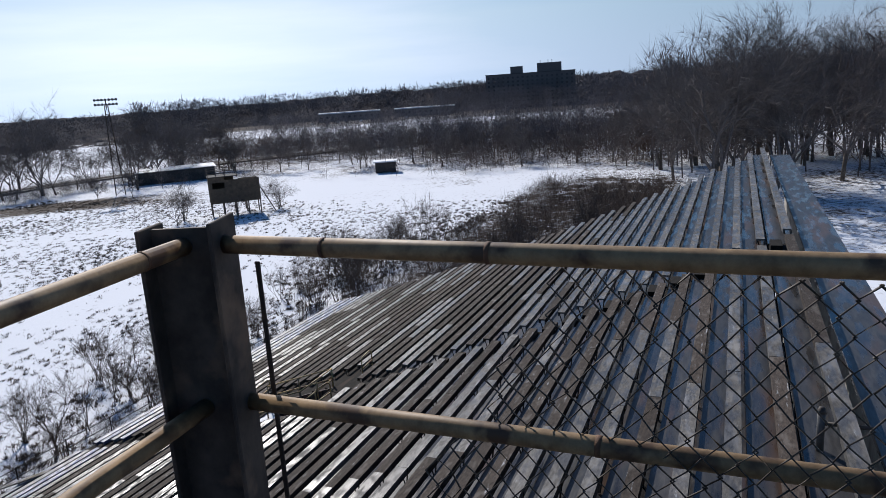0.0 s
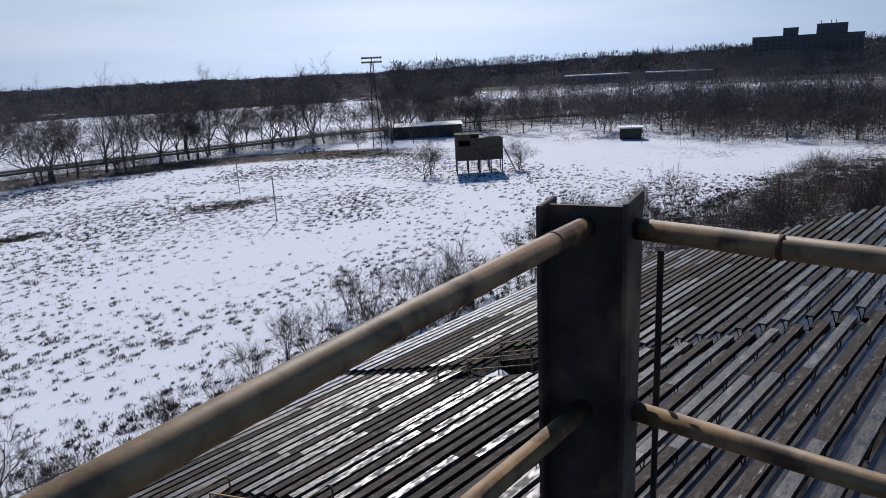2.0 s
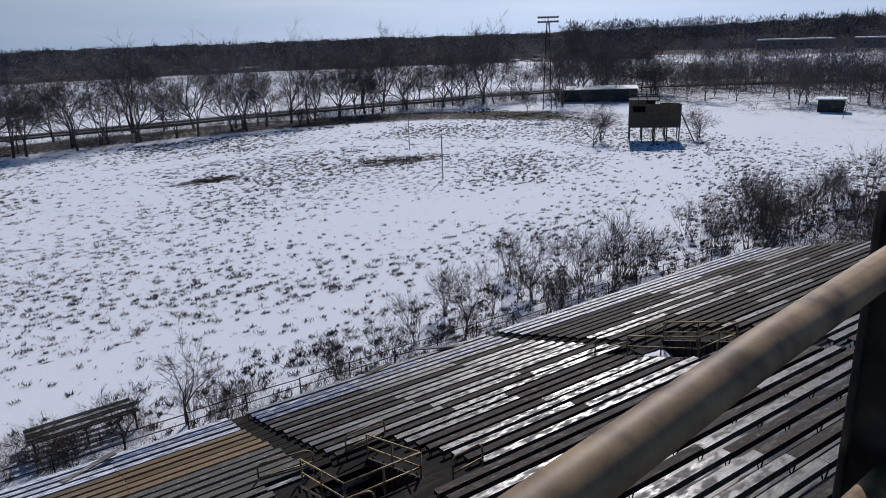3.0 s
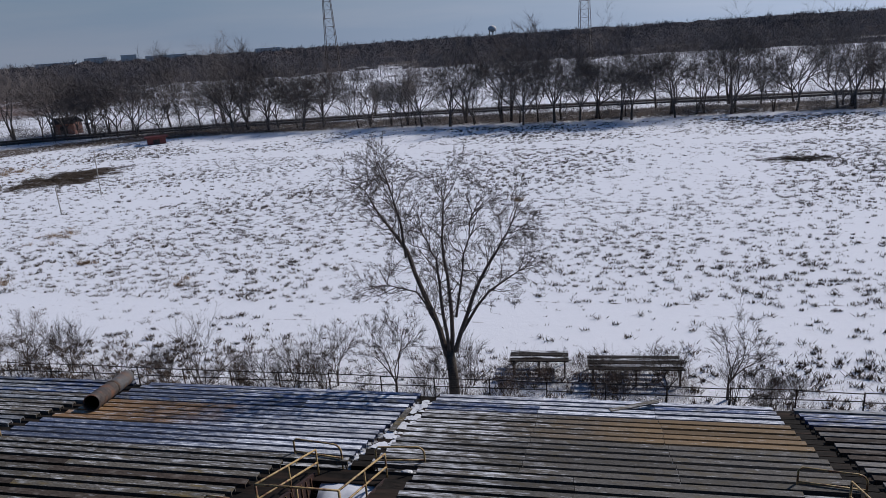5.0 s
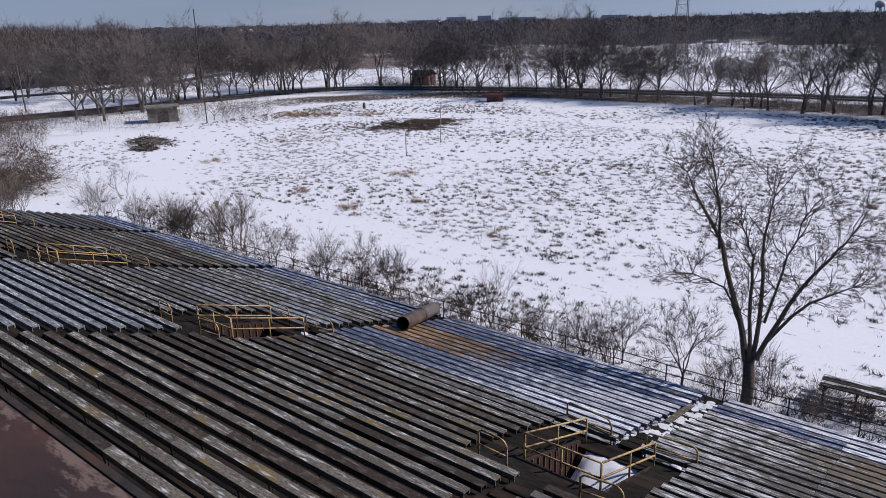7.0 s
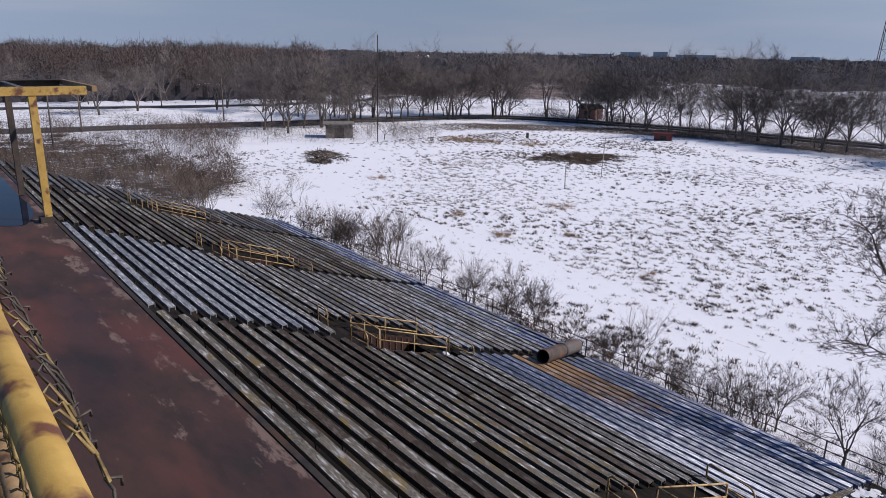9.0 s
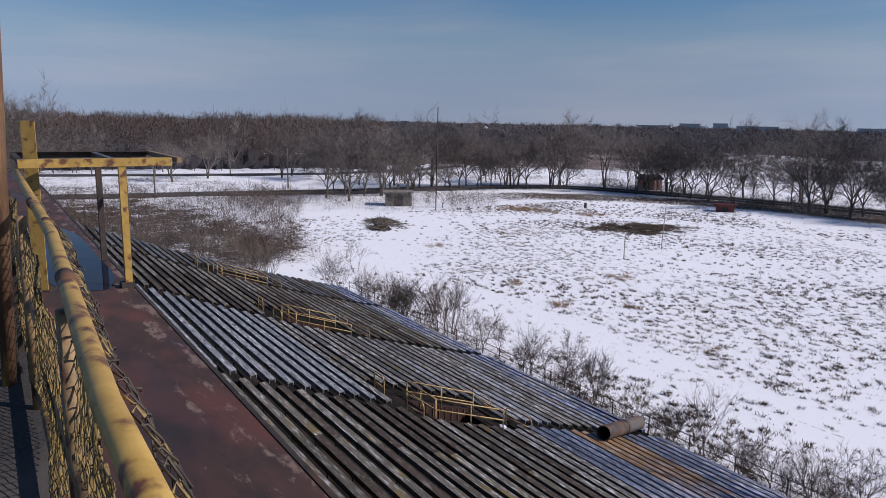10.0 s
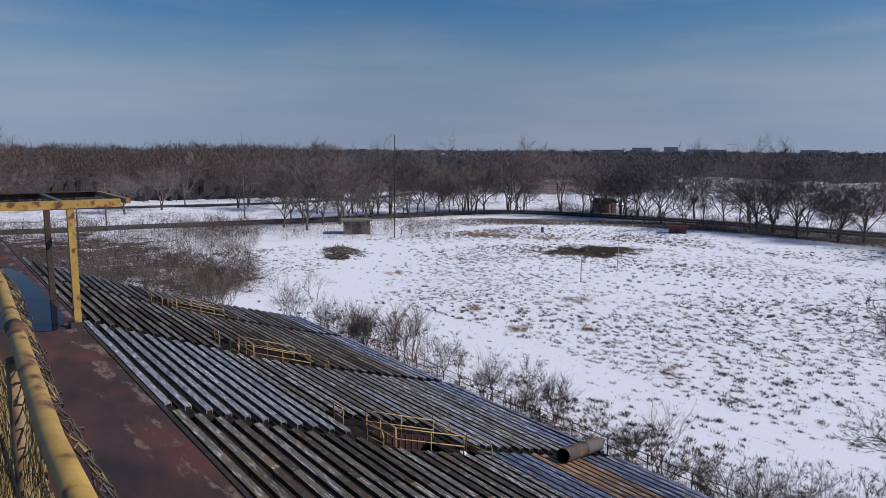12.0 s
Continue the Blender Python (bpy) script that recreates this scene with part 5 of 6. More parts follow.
# ---- at the foot of the stands ----
def front_fence():
    ob = thing("front_fence", "thin rusty pipe fence along the foot of the stands", "fence", kind="structure")
    y = seat_y(ROW_FRONT) + 1.0
    z = seat_z(ROW_FRONT) - 0.75
    x = STAND_WEST
    g = random.Random(4)
    while x < STAND_EAST - 2.4:
        dz = g.uniform(-0.05, 0.05)
        part("post", Mesh().tube([(x, y, -0.2), (x, y, z + 1.0 + dz)], 0.03, 5), M_STEEL_DARK, ob)
        for h in (0.55, 0.95):
            part("rail", Mesh().tube([(x, y, z + h + dz * 0.5), (x + 2.4, y, z + h + g.uniform(-0.04, 0.04))], 0.022, 5), M_STEEL_DARK, ob)
        x += 2.4
    part("front_walk", Mesh().box((STAND_WEST, seat_y(ROW_FRONT) + 0.05, z - 0.1), (STAND_EAST, y + 0.08, z)), M_TREAD, ob)


front_fence()


def small_bleacher(x, y, w, rows, label):
    ob = thing("small_bleacher", label, "bleachers", (x, y, 0), 3, group="small bleachers")
    for i in range(rows):
        part("plank", Mesh().box((-w / 2, i * 0.42, 0.72 - i * 0.05), (w / 2, i * 0.42 + 0.24, 0.77 - i * 0.05)), M_BENCH_SNOW if i % 2 else M_BENCH, ob)
    for fx in (-w / 2 + 0.2, 0, w / 2 - 0.2):
        part("leg_frame", Mesh().box((fx - 0.04, 0, -0.2), (fx + 0.04, 0.08, 0.715)).box((fx - 0.04, rows * 0.42 - 0.3, -0.2), (fx + 0.04, rows * 0.42 - 0.22, 0.5)).box((fx - 0.04, 0.081, 0.4), (fx + 0.04, rows * 0.42 - 0.31, 0.48)), M_STEEL_DARK, ob)


small_bleacher(-2.9, 31.9, 2.9, 4, "small dark timber bleacher standing in snow by shrubs")
small_bleacher(1.7, 31.3, 4.4, 5, "small dark timber bleacher standing in snow by shrubs")


def culvert():
    """Length of corrugated steel pipe lying across the lower rows."""
    a, b = Vector((-19.0, 21.0, seat_z((21.0 - 5.747) / 0.61) + 0.315)), Vector((-20.9, 25.5, seat_z((25.5 - 5.747) / 0.61) + 0.315))
    ob = thing("culvert_pipe", "rusty corrugated steel pipe lying across the lower benches", "pipe")
    d = (b - a).normalized()
    u = d.cross(Vector((0, 0, 1))).normalized()
    w = d.cross(u)
    m = Mesh()
    rings, sides = 46, 22
    far_end = Mesh()
    for inner in (0, 1):
        for i in range(rings + 1):
            p = a.lerp(b, i / rings)
            r = 0.315 + (0.012 if i % 2 else -0.012) - 0.02 * inner
            for s in range(sides):
                t = 2 * math.pi * s / sides
                m.v.append(tuple(p + u * r * math.cos(t) + w * r * math.sin(t)))
    n = (rings + 1) * sides
    for i in range(rings):
        piece = m if i < 24 else far_end
        for s in range(sides):
            p, q = i * sides + s, i * sides + (s + 1) % sides
            piece.f.append((p, p + sides, q + sides, q))
            piece.f.append((n + p, n + q, n + q + sides, n + p + sides))
    for base in (0, rings * sides):
        for s in range(sides):
            p, q = base + s, base + (s + 1) % sides
            (far_end if base else m).f.append((p, q, n + q, n + p))
    far_end.v = m.v
    part("pipe_wall", m, M_CULVERT, ob, smooth=True)
    part("pipe_wall", far_end, M_GALV, ob, "dull grey galvanised length", smooth=True)
    mid = a.lerp(b, 0.52)
    part("joint_band", Mesh().tube([mid - d * 0.12, mid + d * 0.12], 0.342, 22), M_STEEL_DARK, ob, "dark rusty joint band", smooth=True)


culvert()
# loose boards lying on the lower rows
for x, n, turn, ln in ((1.2, 31.5, 25, 2.0), (16.5, 33.0, -28, 2.2), (13.0, 32.5, 12, 1.4), (-7.0, 26, 80, 1.6)):
    thing("loose_board", "broken loose plank lying on the lower benches", "plank", (x, seat_y(n), seat_z(n) + 0.06), turn,
          data=Mesh().box((-ln / 2, -0.11, 0), (ln / 2, 0.11, 0.045)).data("loose_board", M_SEAT_DARK, bevel=0.004))


# ---- trees ----
def grow(m, p, d, length, r, level, g, spread, twig_r, gnarl=0.18, up=0.25, split=3, shrink=0.66, inside=None, spray=3):
    """A limb from p along d, then its side limbs; past the crown's outline it breaks up into twigs."""
    if level and inside and not inside(p):
        length, level = length * 0.5, min(level, 1)
    if level == 0:
        # a spray of fine twigs
        s0 = d.orthogonal().normalized() * twig_r
        for _ in range(spray):
            e = p + (d + Vector((g.gauss(0, 0.42), g.gauss(0, 0.42), g.gauss(0, 0.36)))).normalized() * (length * g.uniform(0.6, 1.1))
            m.face(p - s0, p + s0, e)
        return
    segs = 3 if level > 1 else 2
    pts = [p.copy()]
    dd = d.copy()
    for i in range(segs):
        dd = (dd + Vector((g.gauss(0, gnarl), g.gauss(0, gnarl), g.gauss(0, gnarl) + up * 0.12))).normalized()
        pts.append(pts[-1] + dd * (length / segs))
    r_end = max(twig_r * 0.6, r * 0.55)
    m.tube(pts, max(r, twig_r), 5 if level >= 3 else 3, r_end, cap=False)
    count = split + (1 if g.random() < 0.5 else 0)
    for i in range(count):
        f = min(0.38 + 0.62 * (i + g.random() * 0.6) / count, 1.0)
        k = min(int(f * segs), segs - 1)
        q = pts[k].lerp(pts[k + 1], f * segs - k)
        side = dd.orthogonal().normalized()
        side.rotate(Matrix.Rotation(g.uniform(0, 2 * math.pi), 3, dd))
        a = spread * g.uniform(0.6, 1.25)
        nd = (dd * math.cos(a) + side * math.sin(a) + Vector((0, 0, up * 0.35))).normalized()
        grow(m, q, nd, length * shrink * g.uniform(0.75, 1.2), r_end * g.uniform(0.6, 0.85), level - 1, g, spread, twig_r, gnarl, up, split, shrink, inside, spray)


def tree_mesh(seed, height, trunk_r, levels=4, spread=0.6, split=3, stems=1, twig_r=0.02, up=0.3, bare=0.28, shrink=0.66, wide=0.36, lean_by=0.10, spray=3, gnarl=0.18):
    """Trunk and crown meshes of one leafless tree."""
    g = random.Random(seed)
    trunks, crown = [], Mesh()
    w, zc, hz = height * wide, height * (0.5 + bare * 0.45), height * (0.5 - bare * 0.45)

    def inside(p):
        return (p.x * p.x + p.y * p.y) / (w * w) + (max(0.0, p.z - zc) / hz) ** 2 < 0.85

    for s in range(stems):
        lean = Vector((g.gauss(0, lean_by), g.gauss(0, lean_by), 1)).normalized()
        base = Vector((g.gauss(0, 0.15) if stems > 1 else 0, g.gauss(0, 0.15) if stems > 1 else 0, -0.2))
        th = height * bare
        pts = [base, base + lean * th * 0.5, base + lean * th]
        trunks.append(Mesh().tube(pts, trunk_r * 1.2, 8 if stems == 1 else 6, trunk_r * 0.85))
        limbs = split + 1 if stems == 1 else 2
        for i in range(limbs):
            a = 2 * math.pi * (i + g.random() * 0.7) / limbs
            tilt = spread * g.uniform(0.45, 1.1) if i else 0.12
            d = (lean + Vector((math.cos(a) * math.sin(tilt), math.sin(a) * math.sin(tilt), math.cos(tilt) - 1))).normalized()
            grow(crown, pts[-1] - lean * g.uniform(0, th * 0.25), d, height * 0.34 * g.uniform(0.8, 1.15), trunk_r * 0.6, levels - 1, g, spread, twig_r, gnarl, up, split, shrink, inside, spray)
    return trunks, crown


def plant(name, label, category, protos, spots, group, rough=0.25):
    g = random.Random(len(spots) * 7 + 1)
    for x, y, k in spots:
        src = protos[g.randrange(len(protos))]
        s = k * g.uniform(1 - rough, 1 + rough)
        ob = copy_thing(src, Matrix.LocRotScale((x, y, -0.1), Euler((0, 0, g.uniform(0, 6.28))), (s, s, s * g.uniform(0.92, 1.08))))
    for src in protos:
        for o in (*src.children_recursive, src):
            bpy.data.objects.remove(o)


def proto(name, label, category, group, seed, twigs=None, **kw):
    trunks, crown = tree_mesh(seed, **kw)
    ob = thing(name, label, category, group=group)
    for trunk in trunks:
        part("trunk" if len(trunks) == 1 else "stem", trunk, M_BARK, ob, smooth=True)
    part("crown", crown, twigs or M_TWIG, ob)
    return ob


g = random.Random(21)
# tall bare trees in an uneven belt behind the far side of the field
belt = []
for i in range(112):
    f = i / 111
    x = -128 + f * 245 + g.uniform(-2.5, 2.5)
    y = 135 + 4 * math.sin(f * 9) + g.uniform(-2, 5) + (14 if g.random() < 0.25 else 0)
    belt.append((x, y, g.choice((0.8, 1.05, 1.2, 1.3))))
for i in range(30):
    k = i / 29
    belt.append((136 + 9 * math.sin(k * 3.0) + g.uniform(-3, 16), 122 - k * 104 + g.uniform(-3, 3), g.choice((0.5, 0.62, 0.8))))
for i in range(38):
    k = i / 37
    belt.append((-130 - 9 * math.sin(k * 3) + g.uniform(-10, 3), 134 - k * 72, g.choice((0.7, 0.95, 1.15, 1.3))))
for i in range(16):
    belt.append((g.uniform(112, 152), g.uniform(116, 142), g.uniform(0.85, 1.2)))
# tall trees beyond the east end of the stands
for i in range(52):
    a, r = radians(g.uniform(80, 122)), g.uniform(92, 170)
    belt.append((r * math.sin(a), r * math.cos(a), (1.0 + 0.75 * min(1.0, max(0.0, (math.degrees(a) - 78) / 15))) * g.uniform(0.85, 1.1)))
for i in range(7):
    a, r = radians(g.uniform(-93, -84)), g.uniform(135, 165)
    belt.append((r * math.sin(a), r * math.cos(a), g.uniform(1.5, 1.85)))
for x, y in ((80, 76), (91, 73), (92, 67), (76, 73.5), (98, 114), (113, 112), (101, 108), (-112.5, 75)):
    belt.append((x, y, 0.45))
# scattered trees on the snowy ground past the road, and along the far side of the road in the west
for i in range(30):
    a, r = radians(g.uniform(-44, 50)), g.uniform(172, 330)
    belt.append((r * math.sin(a), r * math.cos(a), g.uniform(0.55, 0.95)))
for i in range(26):
    a, r = radians(g.uniform(-88, -50)), g.uniform(178, 240)
    belt.append((r * math.sin(a), r * math.cos(a), g.uniform(0.9, 1.3)))
protos = [proto("bare_tree", "tall leafless deciduous tree rising from snowy ground", "tree", "trees round the field", 40 + i, height=14.2 + 0.6 * (i % 3), trunk_r=0.15 + 0.02 * (i % 3), levels=5, split=3 + i % 2, stems=1 + (i % 3 == 2), twig_r=0.009, spread=0.62 + 0.08 * (i % 2), bare=0.13 + 0.05 * (i % 2), up=0.3, shrink=0.72, wide=0.34 + 0.05 * (i % 2), spray=5) for i in range(6)]
plant("bare_tree", "", "tree", protos, belt, "", 0.12)

# shrubs along the foot of the stands, in loose clumps
spots = []
for i in range(150):
    x = -57 + i * 0.66 + g.uniform(-0.7, 0.7)
    thick = noise.noise((x * 0.23, 2.0, 0.0)) + 0.5 * noise.noise((x * 0.7, 5.0, 0.0))
    if thick + g.gauss(0, 0.12) < -0.10 or (-3.9 < x < 4.2 and g.random() < 0.6) or (x > 8 and g.random() < 0.45):
        continue
    spots.append((x, 28.6 + abs(g.gauss(0, 1.2)), g.choice((0.4, 0.55, 0.75, 0.9, 1.0)) * (1.0 + 0.35 * thick)))
for i in range(60):
    spots.append((42.5 + 34 * g.random() ** 1.3, 10 + g.uniform(0, 26), g.uniform(0.8, 1.3)))
for i in range(40):
    spots.append((18 + g.uniform(0, 48), 29.5 + abs(g.gauss(0, 3.0)), g.uniform(0.7, 1.25)))
for i in range(46):
    spots.append((-57 - 34 * g.random() ** 1.2, 8 + g.uniform(0, 20), g.uniform(0.9, 1.7)))
for x, y, k in ((-52.5, 30, 1.5), (-44, 30.5, 1.3), (-68, 34, 1.4), (79, 75, 1.2), (90, 66, 1.2), (81, 67, 1.0)):
    spots.append((x, y, k))
protos = [proto("shrub", "leafless many-stemmed shrub standing in snow", "shrub", "leafless shrubs", 70 + i, M_SHRUB, height=3.6 + 0.4 * (i % 3), trunk_r=0.026, levels=4, split=3, stems=7 - 2 * (i % 3), twig_r=0.0054, spread=0.46, bare=0.18, up=0.6, shrink=0.76, wide=0.42, lean_by=0.24, spray=2, gnarl=0.2) for i in range(6)]
plant("shrub", "", "shrub", protos, spots, "", 0.3)

# slender young trees among the shrubs
saplings = [(-9.6, 29.6, 1.0), (-12.8, 30.2, 0.8), (-16.2, 29.2, 0.7), (2.9, 30.0, 0.75), (5.6, 30.4, 0.95), (-31, 30.4, 0.85), (-47.5, 31, 1.0), (-39, 29.8, 0.7), (21.5, 30.6, 1.0), (28, 32.5, 0.9), (13, 30.2, 0.7), (-24.5, 29.4, 0.6)]
protos = [proto("young_tree", "slender leafless young tree among shrubs", "tree", "young trees", 90 + i, M_SHRUB, height=4.9, trunk_r=0.06, levels=5, split=3, stems=1, twig_r=0.0062, spread=0.62, bare=0.2, up=0.3, shrink=0.7, wide=0.42, spray=4, gnarl=0.22) for i in range(3)]
plant("young_tree", "", "tree", protos, saplings, "", 0.1)

# the one big tree just below the stands: a thick short trunk forking into long bare limbs
ACROSS, AWAY = Vector((0.976, 0.22, 0)), Vector((-0.22, 0.976, 0))
FORK_LINES = (
    (0.15, 0.5, ((-0.15, 2.6), (-0.63, 4.4), (-1.65, 7.5), (-2.6, 9.0), (-3.2, 10.3))),
    (0.07, -0.4, ((-1.65, 7.5), (-1.85, 9.3), (-2.1, 10.6))),
    (0.09, -0.7, ((-0.1, 2.9), (-0.3, 5.6), (-0.4, 7.4), (-0.9, 8.6))),
    (0.11, 0.4, ((0.0, 2.7), (0.12, 5.4), (-0.1, 8.0), (0.1, 9.6))),
    (0.11, -0.5, ((0.15, 2.8), (1.05, 5.5), (2.2, 7.6), (2.8, 8.6))),
    (0.08, 0.8, ((0.45, 3.6), (1.8, 5.4), (3.2, 6.2))),
    (0.06, -0.9, ((0.3, 4.6), (0.7, 6.9), (1.1, 9.0))),
    (0.05, 0.3, ((-0.5, 4.0), (-1.3, 5.7), (-2.6, 6.1))),
)
trunk, crown = Mesh(), Mesh()
tg = random.Random(12)
trunk.tube([(0, 0, -0.3), (0.02, 0.0, 1.4), (-0.1, 0.02, 2.9)], 0.26, 10, 0.21)
for r, depth, line in FORK_LINES:
    pts = [ACROSS * a + AWAY * (depth * min(1.0, max(0.0, (z - 2.6) / 5))) + Vector((0, 0, z)) for a, z in line]
    fine_pts = []
    for p, q in zip(pts, pts[1:]):
        for k in range(3):
            fine_pts.append(p.lerp(q, k / 3) + Vector((tg.gauss(0, 0.03), tg.gauss(0, 0.03), 0)))
    fine_pts.append(pts[-1])
    crown.tube(fine_pts, r, 7, 0.022, cap=False)
    n = len(fine_pts)
    for k in range(2, n):
        for _ in range(2 if k < n - 1 else 5):
            p, d0 = fine_pts[k], (fine_pts[k] - fine_pts[k - 1]).normalized()
            side = d0.orthogonal().normalized()
            side.rotate(Matrix.Rotation(tg.uniform(0, 6.28), 3, d0))
            a = tg.uniform(0.4, 0.95)
            grow(crown, p, (d0 * math.cos(a) + side * math.sin(a) + Vector((0, 0, 0.12))).normalized(), tg.uniform(0.75, 1.35) * (0.7 if p.z < 5 else 1.0), 0.022, 4, tg, 0.58, 0.0046, gnarl=0.22, up=0.10, split=2, shrink=0.72, spray=6)
big = thing("big_tree", "large leafless forked tree just below the stands", "tree", (-6.5, 28.5, 0))
part("trunk", trunk, M_BARK, big, smooth=True)
part("crown", crown, M_SHRUB, big)


# far woods: many small bare trees joined, too many to count
def woods(name, count, place, seed, hmin, hmax, label, mat=None, twigs=40, wide=0.32, thick=0.016, reach=(0.03, 0.075)):
    g, rng = random.Random(seed), np.random.default_rng(seed)
    spot = np.array([place(g) for _ in range(count)])
    h = rng.uniform(hmin, hmax, count)
    verts, faces = [], []
    # trunks: three-sided tapering stems
    lean = rng.normal(0, 0.4, (count, 2))
    ring3 = np.array([(math.cos(k * 2.0944), math.sin(k * 2.0944)) for k in range(3)])
    low = np.concatenate([spot[:, None] + ring3 * (0.009 * h)[:, None, None], np.full((count, 3, 1), -0.5)], 2)
    top = np.concatenate([(spot + lean)[:, None] + ring3 * (0.004 * h)[:, None, None], np.repeat((0.62 * h)[:, None, None], 3, 1)], 2)
    verts.append(np.concatenate([low, top], 1).reshape(-1, 3))
    b = np.arange(count)[:, None] * 6
    for k in range(3):
        q = (k + 1) % 3
        faces += [b + [k, q, q + 3], b + [k, q + 3, k + 3]]
    base = count * 6
    # twigs: fine slivers fanning outwards through a rounded crown
    n = int(twigs * 1.6)
    hh, at_ = np.repeat(h, n), np.repeat(spot, n, 0)
    a, t, total = rng.uniform(0, 6.2832, count * n), rng.uniform(-1, 1, count * n), count * n
    rad = hh * wide * np.sqrt(rng.uniform(0.05, 1, total) * (1.0 - 0.95 * t * t))
    p = np.stack([at_[:, 0] + np.cos(a) * rad, at_[:, 1] + np.sin(a) * rad, hh * (0.56 + 0.38 * t)], 1)
    d = np.stack([np.cos(a) * rad, np.sin(a) * rad, p[:, 2] - 0.30 * hh], 1)
    d = d / np.linalg.norm(d, axis=1, keepdims=True) + rng.normal(0, 0.7, (total, 3))
    d *= (hh * rng.uniform(*reach, total))[:, None]
    s = np.stack([-np.sin(a), np.cos(a), rng.uniform(-0.8, 0.8, total)], 1) * (hh * thick * 0.5)[:, None]
    verts.append(np.stack([p - s, p + s, p + d], 1).reshape(-1, 3))
    faces.append(base + np.arange(total * 3).reshape(-1, 3))
    me = bpy.data.meshes.new(name)
    me.from_pydata(np.concatenate(verts), [], np.concatenate([f.reshape(-1, 3) for f in faces]))
    me.materials.append(mat or M_WOOD_FAR)
    me.update()
    thing(name, label, "woods", kind="stuff", data=me)


def ring(r0, r1, a0, a1):
    """Places between two distances and two bearings, clockwise from +y in degrees."""
    def place(g):
        a, r = radians(g.uniform(a0, a1)), math.sqrt(g.uniform(r0 * r0, r1 * r1))
        return r * math.sin(a), r * math.cos(a)
    return place


def clumped(place):
    """Keeps more places where a slow noise is high, so that the wood has gaps."""
    def pick(g):
        for _ in range(12):
            x, y = place(g)
            if -60 < math.degrees(math.atan2(x, y)) < -46 and 230 < math.hypot(x, y) < 620:
                continue
            if noise.noise((x * 0.011, y * 0.011, 4.0)) + g.gauss(0, 0.15) > -0.05:
                break
        return x, y
    return pick


def canopy():
    """Massed crowns of the far woods: a lumpy sheet with a ragged front that twigs and trunks stand up from."""
    m = Mesh()
    g = random.Random(60)
    radii = [545 + 14 * k for k in range(20)] + [840 + 40 * k for k in range(18)]
    steps = 560
    for i in range(steps + 1):
        a = -114 + 232 * i / steps
        rise = 10.0 * min(1.0, max(0.0, (a - 42) / 34))
        for j, r in enumerate(radii):
            rr = r + 22 * noise.noise((a * 0.35, 3.0, 0.0)) + g.uniform(-4, 4)
            x, y = rr * math.sin(radians(a)), rr * math.cos(radians(a))
            h = 9.6 + rise + 5.2 * noise.noise((x * 0.018, y * 0.018, 0.0)) + 4.4 * noise.noise((x * 0.055, y * 0.055, 2.0)) + g.uniform(-1.2, 1.2)
            m.v.append((x, y, -0.5 if j == 0 else h * min(1.0, 0.12 + 0.13 * j + 0.1 * noise.noise((x * 0.04, y * 0.04, 7.0)))))
    w = len(radii)
    for i in range(steps):
        for j in range(w - 1):
            m.f.append((i * w + j, i * w + j + 1, (i + 1) * w + j + 1, (i + 1) * w + j))
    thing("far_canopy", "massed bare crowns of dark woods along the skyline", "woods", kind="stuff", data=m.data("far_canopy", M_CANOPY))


canopy()


def thicket(name, label, r0, r1, a0, a1, height, gaps, seed):
    """Massed brush under scattered trees; it sinks into the ground at the clearings."""
    m = Mesh()
    g = random.Random(seed)
    nr, na = int((r1 - r0) / 6), int((a1 - a0) * 2.6)
    for i in range(na + 1):
        a = radians(a0 + (a1 - a0) * i / na)
        for j in range(nr + 1):
            r = r0 + (r1 - r0) * j / nr + g.uniform(-2.5, 2.5)
            x, y = r * math.sin(a), r * math.cos(a)
            edge = min(1.0, i / 5, (na - i) / 5, j / 3, (nr - j) / 3)
            h = height * (0.6 + 0.9 * noise.noise((x * 0.012, y * 0.012, seed)) - gaps) + 0.5 * height * noise.noise((x * 0.07, y * 0.07, 1.0)) + g.uniform(-0.25, 0.25) * height
            m.v.append((x, y, max(-1.2, h * edge - (1 - edge) * 1.2)))
    w = nr + 1
    for i in range(na):
        for j in range(nr):
            m.f.append((i * w + j, i * w + j + 1, (i + 1) * w + j + 1, (i + 1) * w + j))
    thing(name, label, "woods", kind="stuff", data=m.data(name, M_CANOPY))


thicket("west_thicket", "dense leafless brush under woods beyond the road", 235, 545, -112, -61, 6.0, 0.1, 5)
thicket("north_thicket", "leafless brush between snowy clearings", 400, 545, -45, 51, 5.0, 0.45, 6)
woods("horizon_woods", 3600, ring(520, 740, -102, 112), 31, 11, 17, "belt of leafless woods along the horizon", twigs=60, thick=0.026, wide=0.5, reach=(0.05, 0.11))
woods("hill_woods", 900, ring(540, 720, 44, 116), 39, 14, 24, "tall leafless woods on the rise beyond the buildings", twigs=80, thick=0.022, wide=0.45, reach=(0.05, 0.11))
woods("ridge_woods", 420, ring(640, 900, 66, 116), 43, 19, 27, "taller leafless woods on the eastern skyline", twigs=80, thick=0.018, wide=0.45)
woods("screen_woods", 300, ring(430, 535, 67, 88), 44, 12, 18, "tall leafless trees before the apartment building", twigs=90, thick=0.014, wide=0.42)
woods("middle_woods", 760, clumped(ring(330, 560, -58, 50)), 37, 6, 12, "leafless woods between snowy clearings", twigs=50, thick=0.02, wide=0.42)
woods("east_woods", 620, clumped(ring(165, 235, 54, 84)), 32, 6, 11, "leafless woods beyond the end of the stands", thick=0.016, twigs=70)
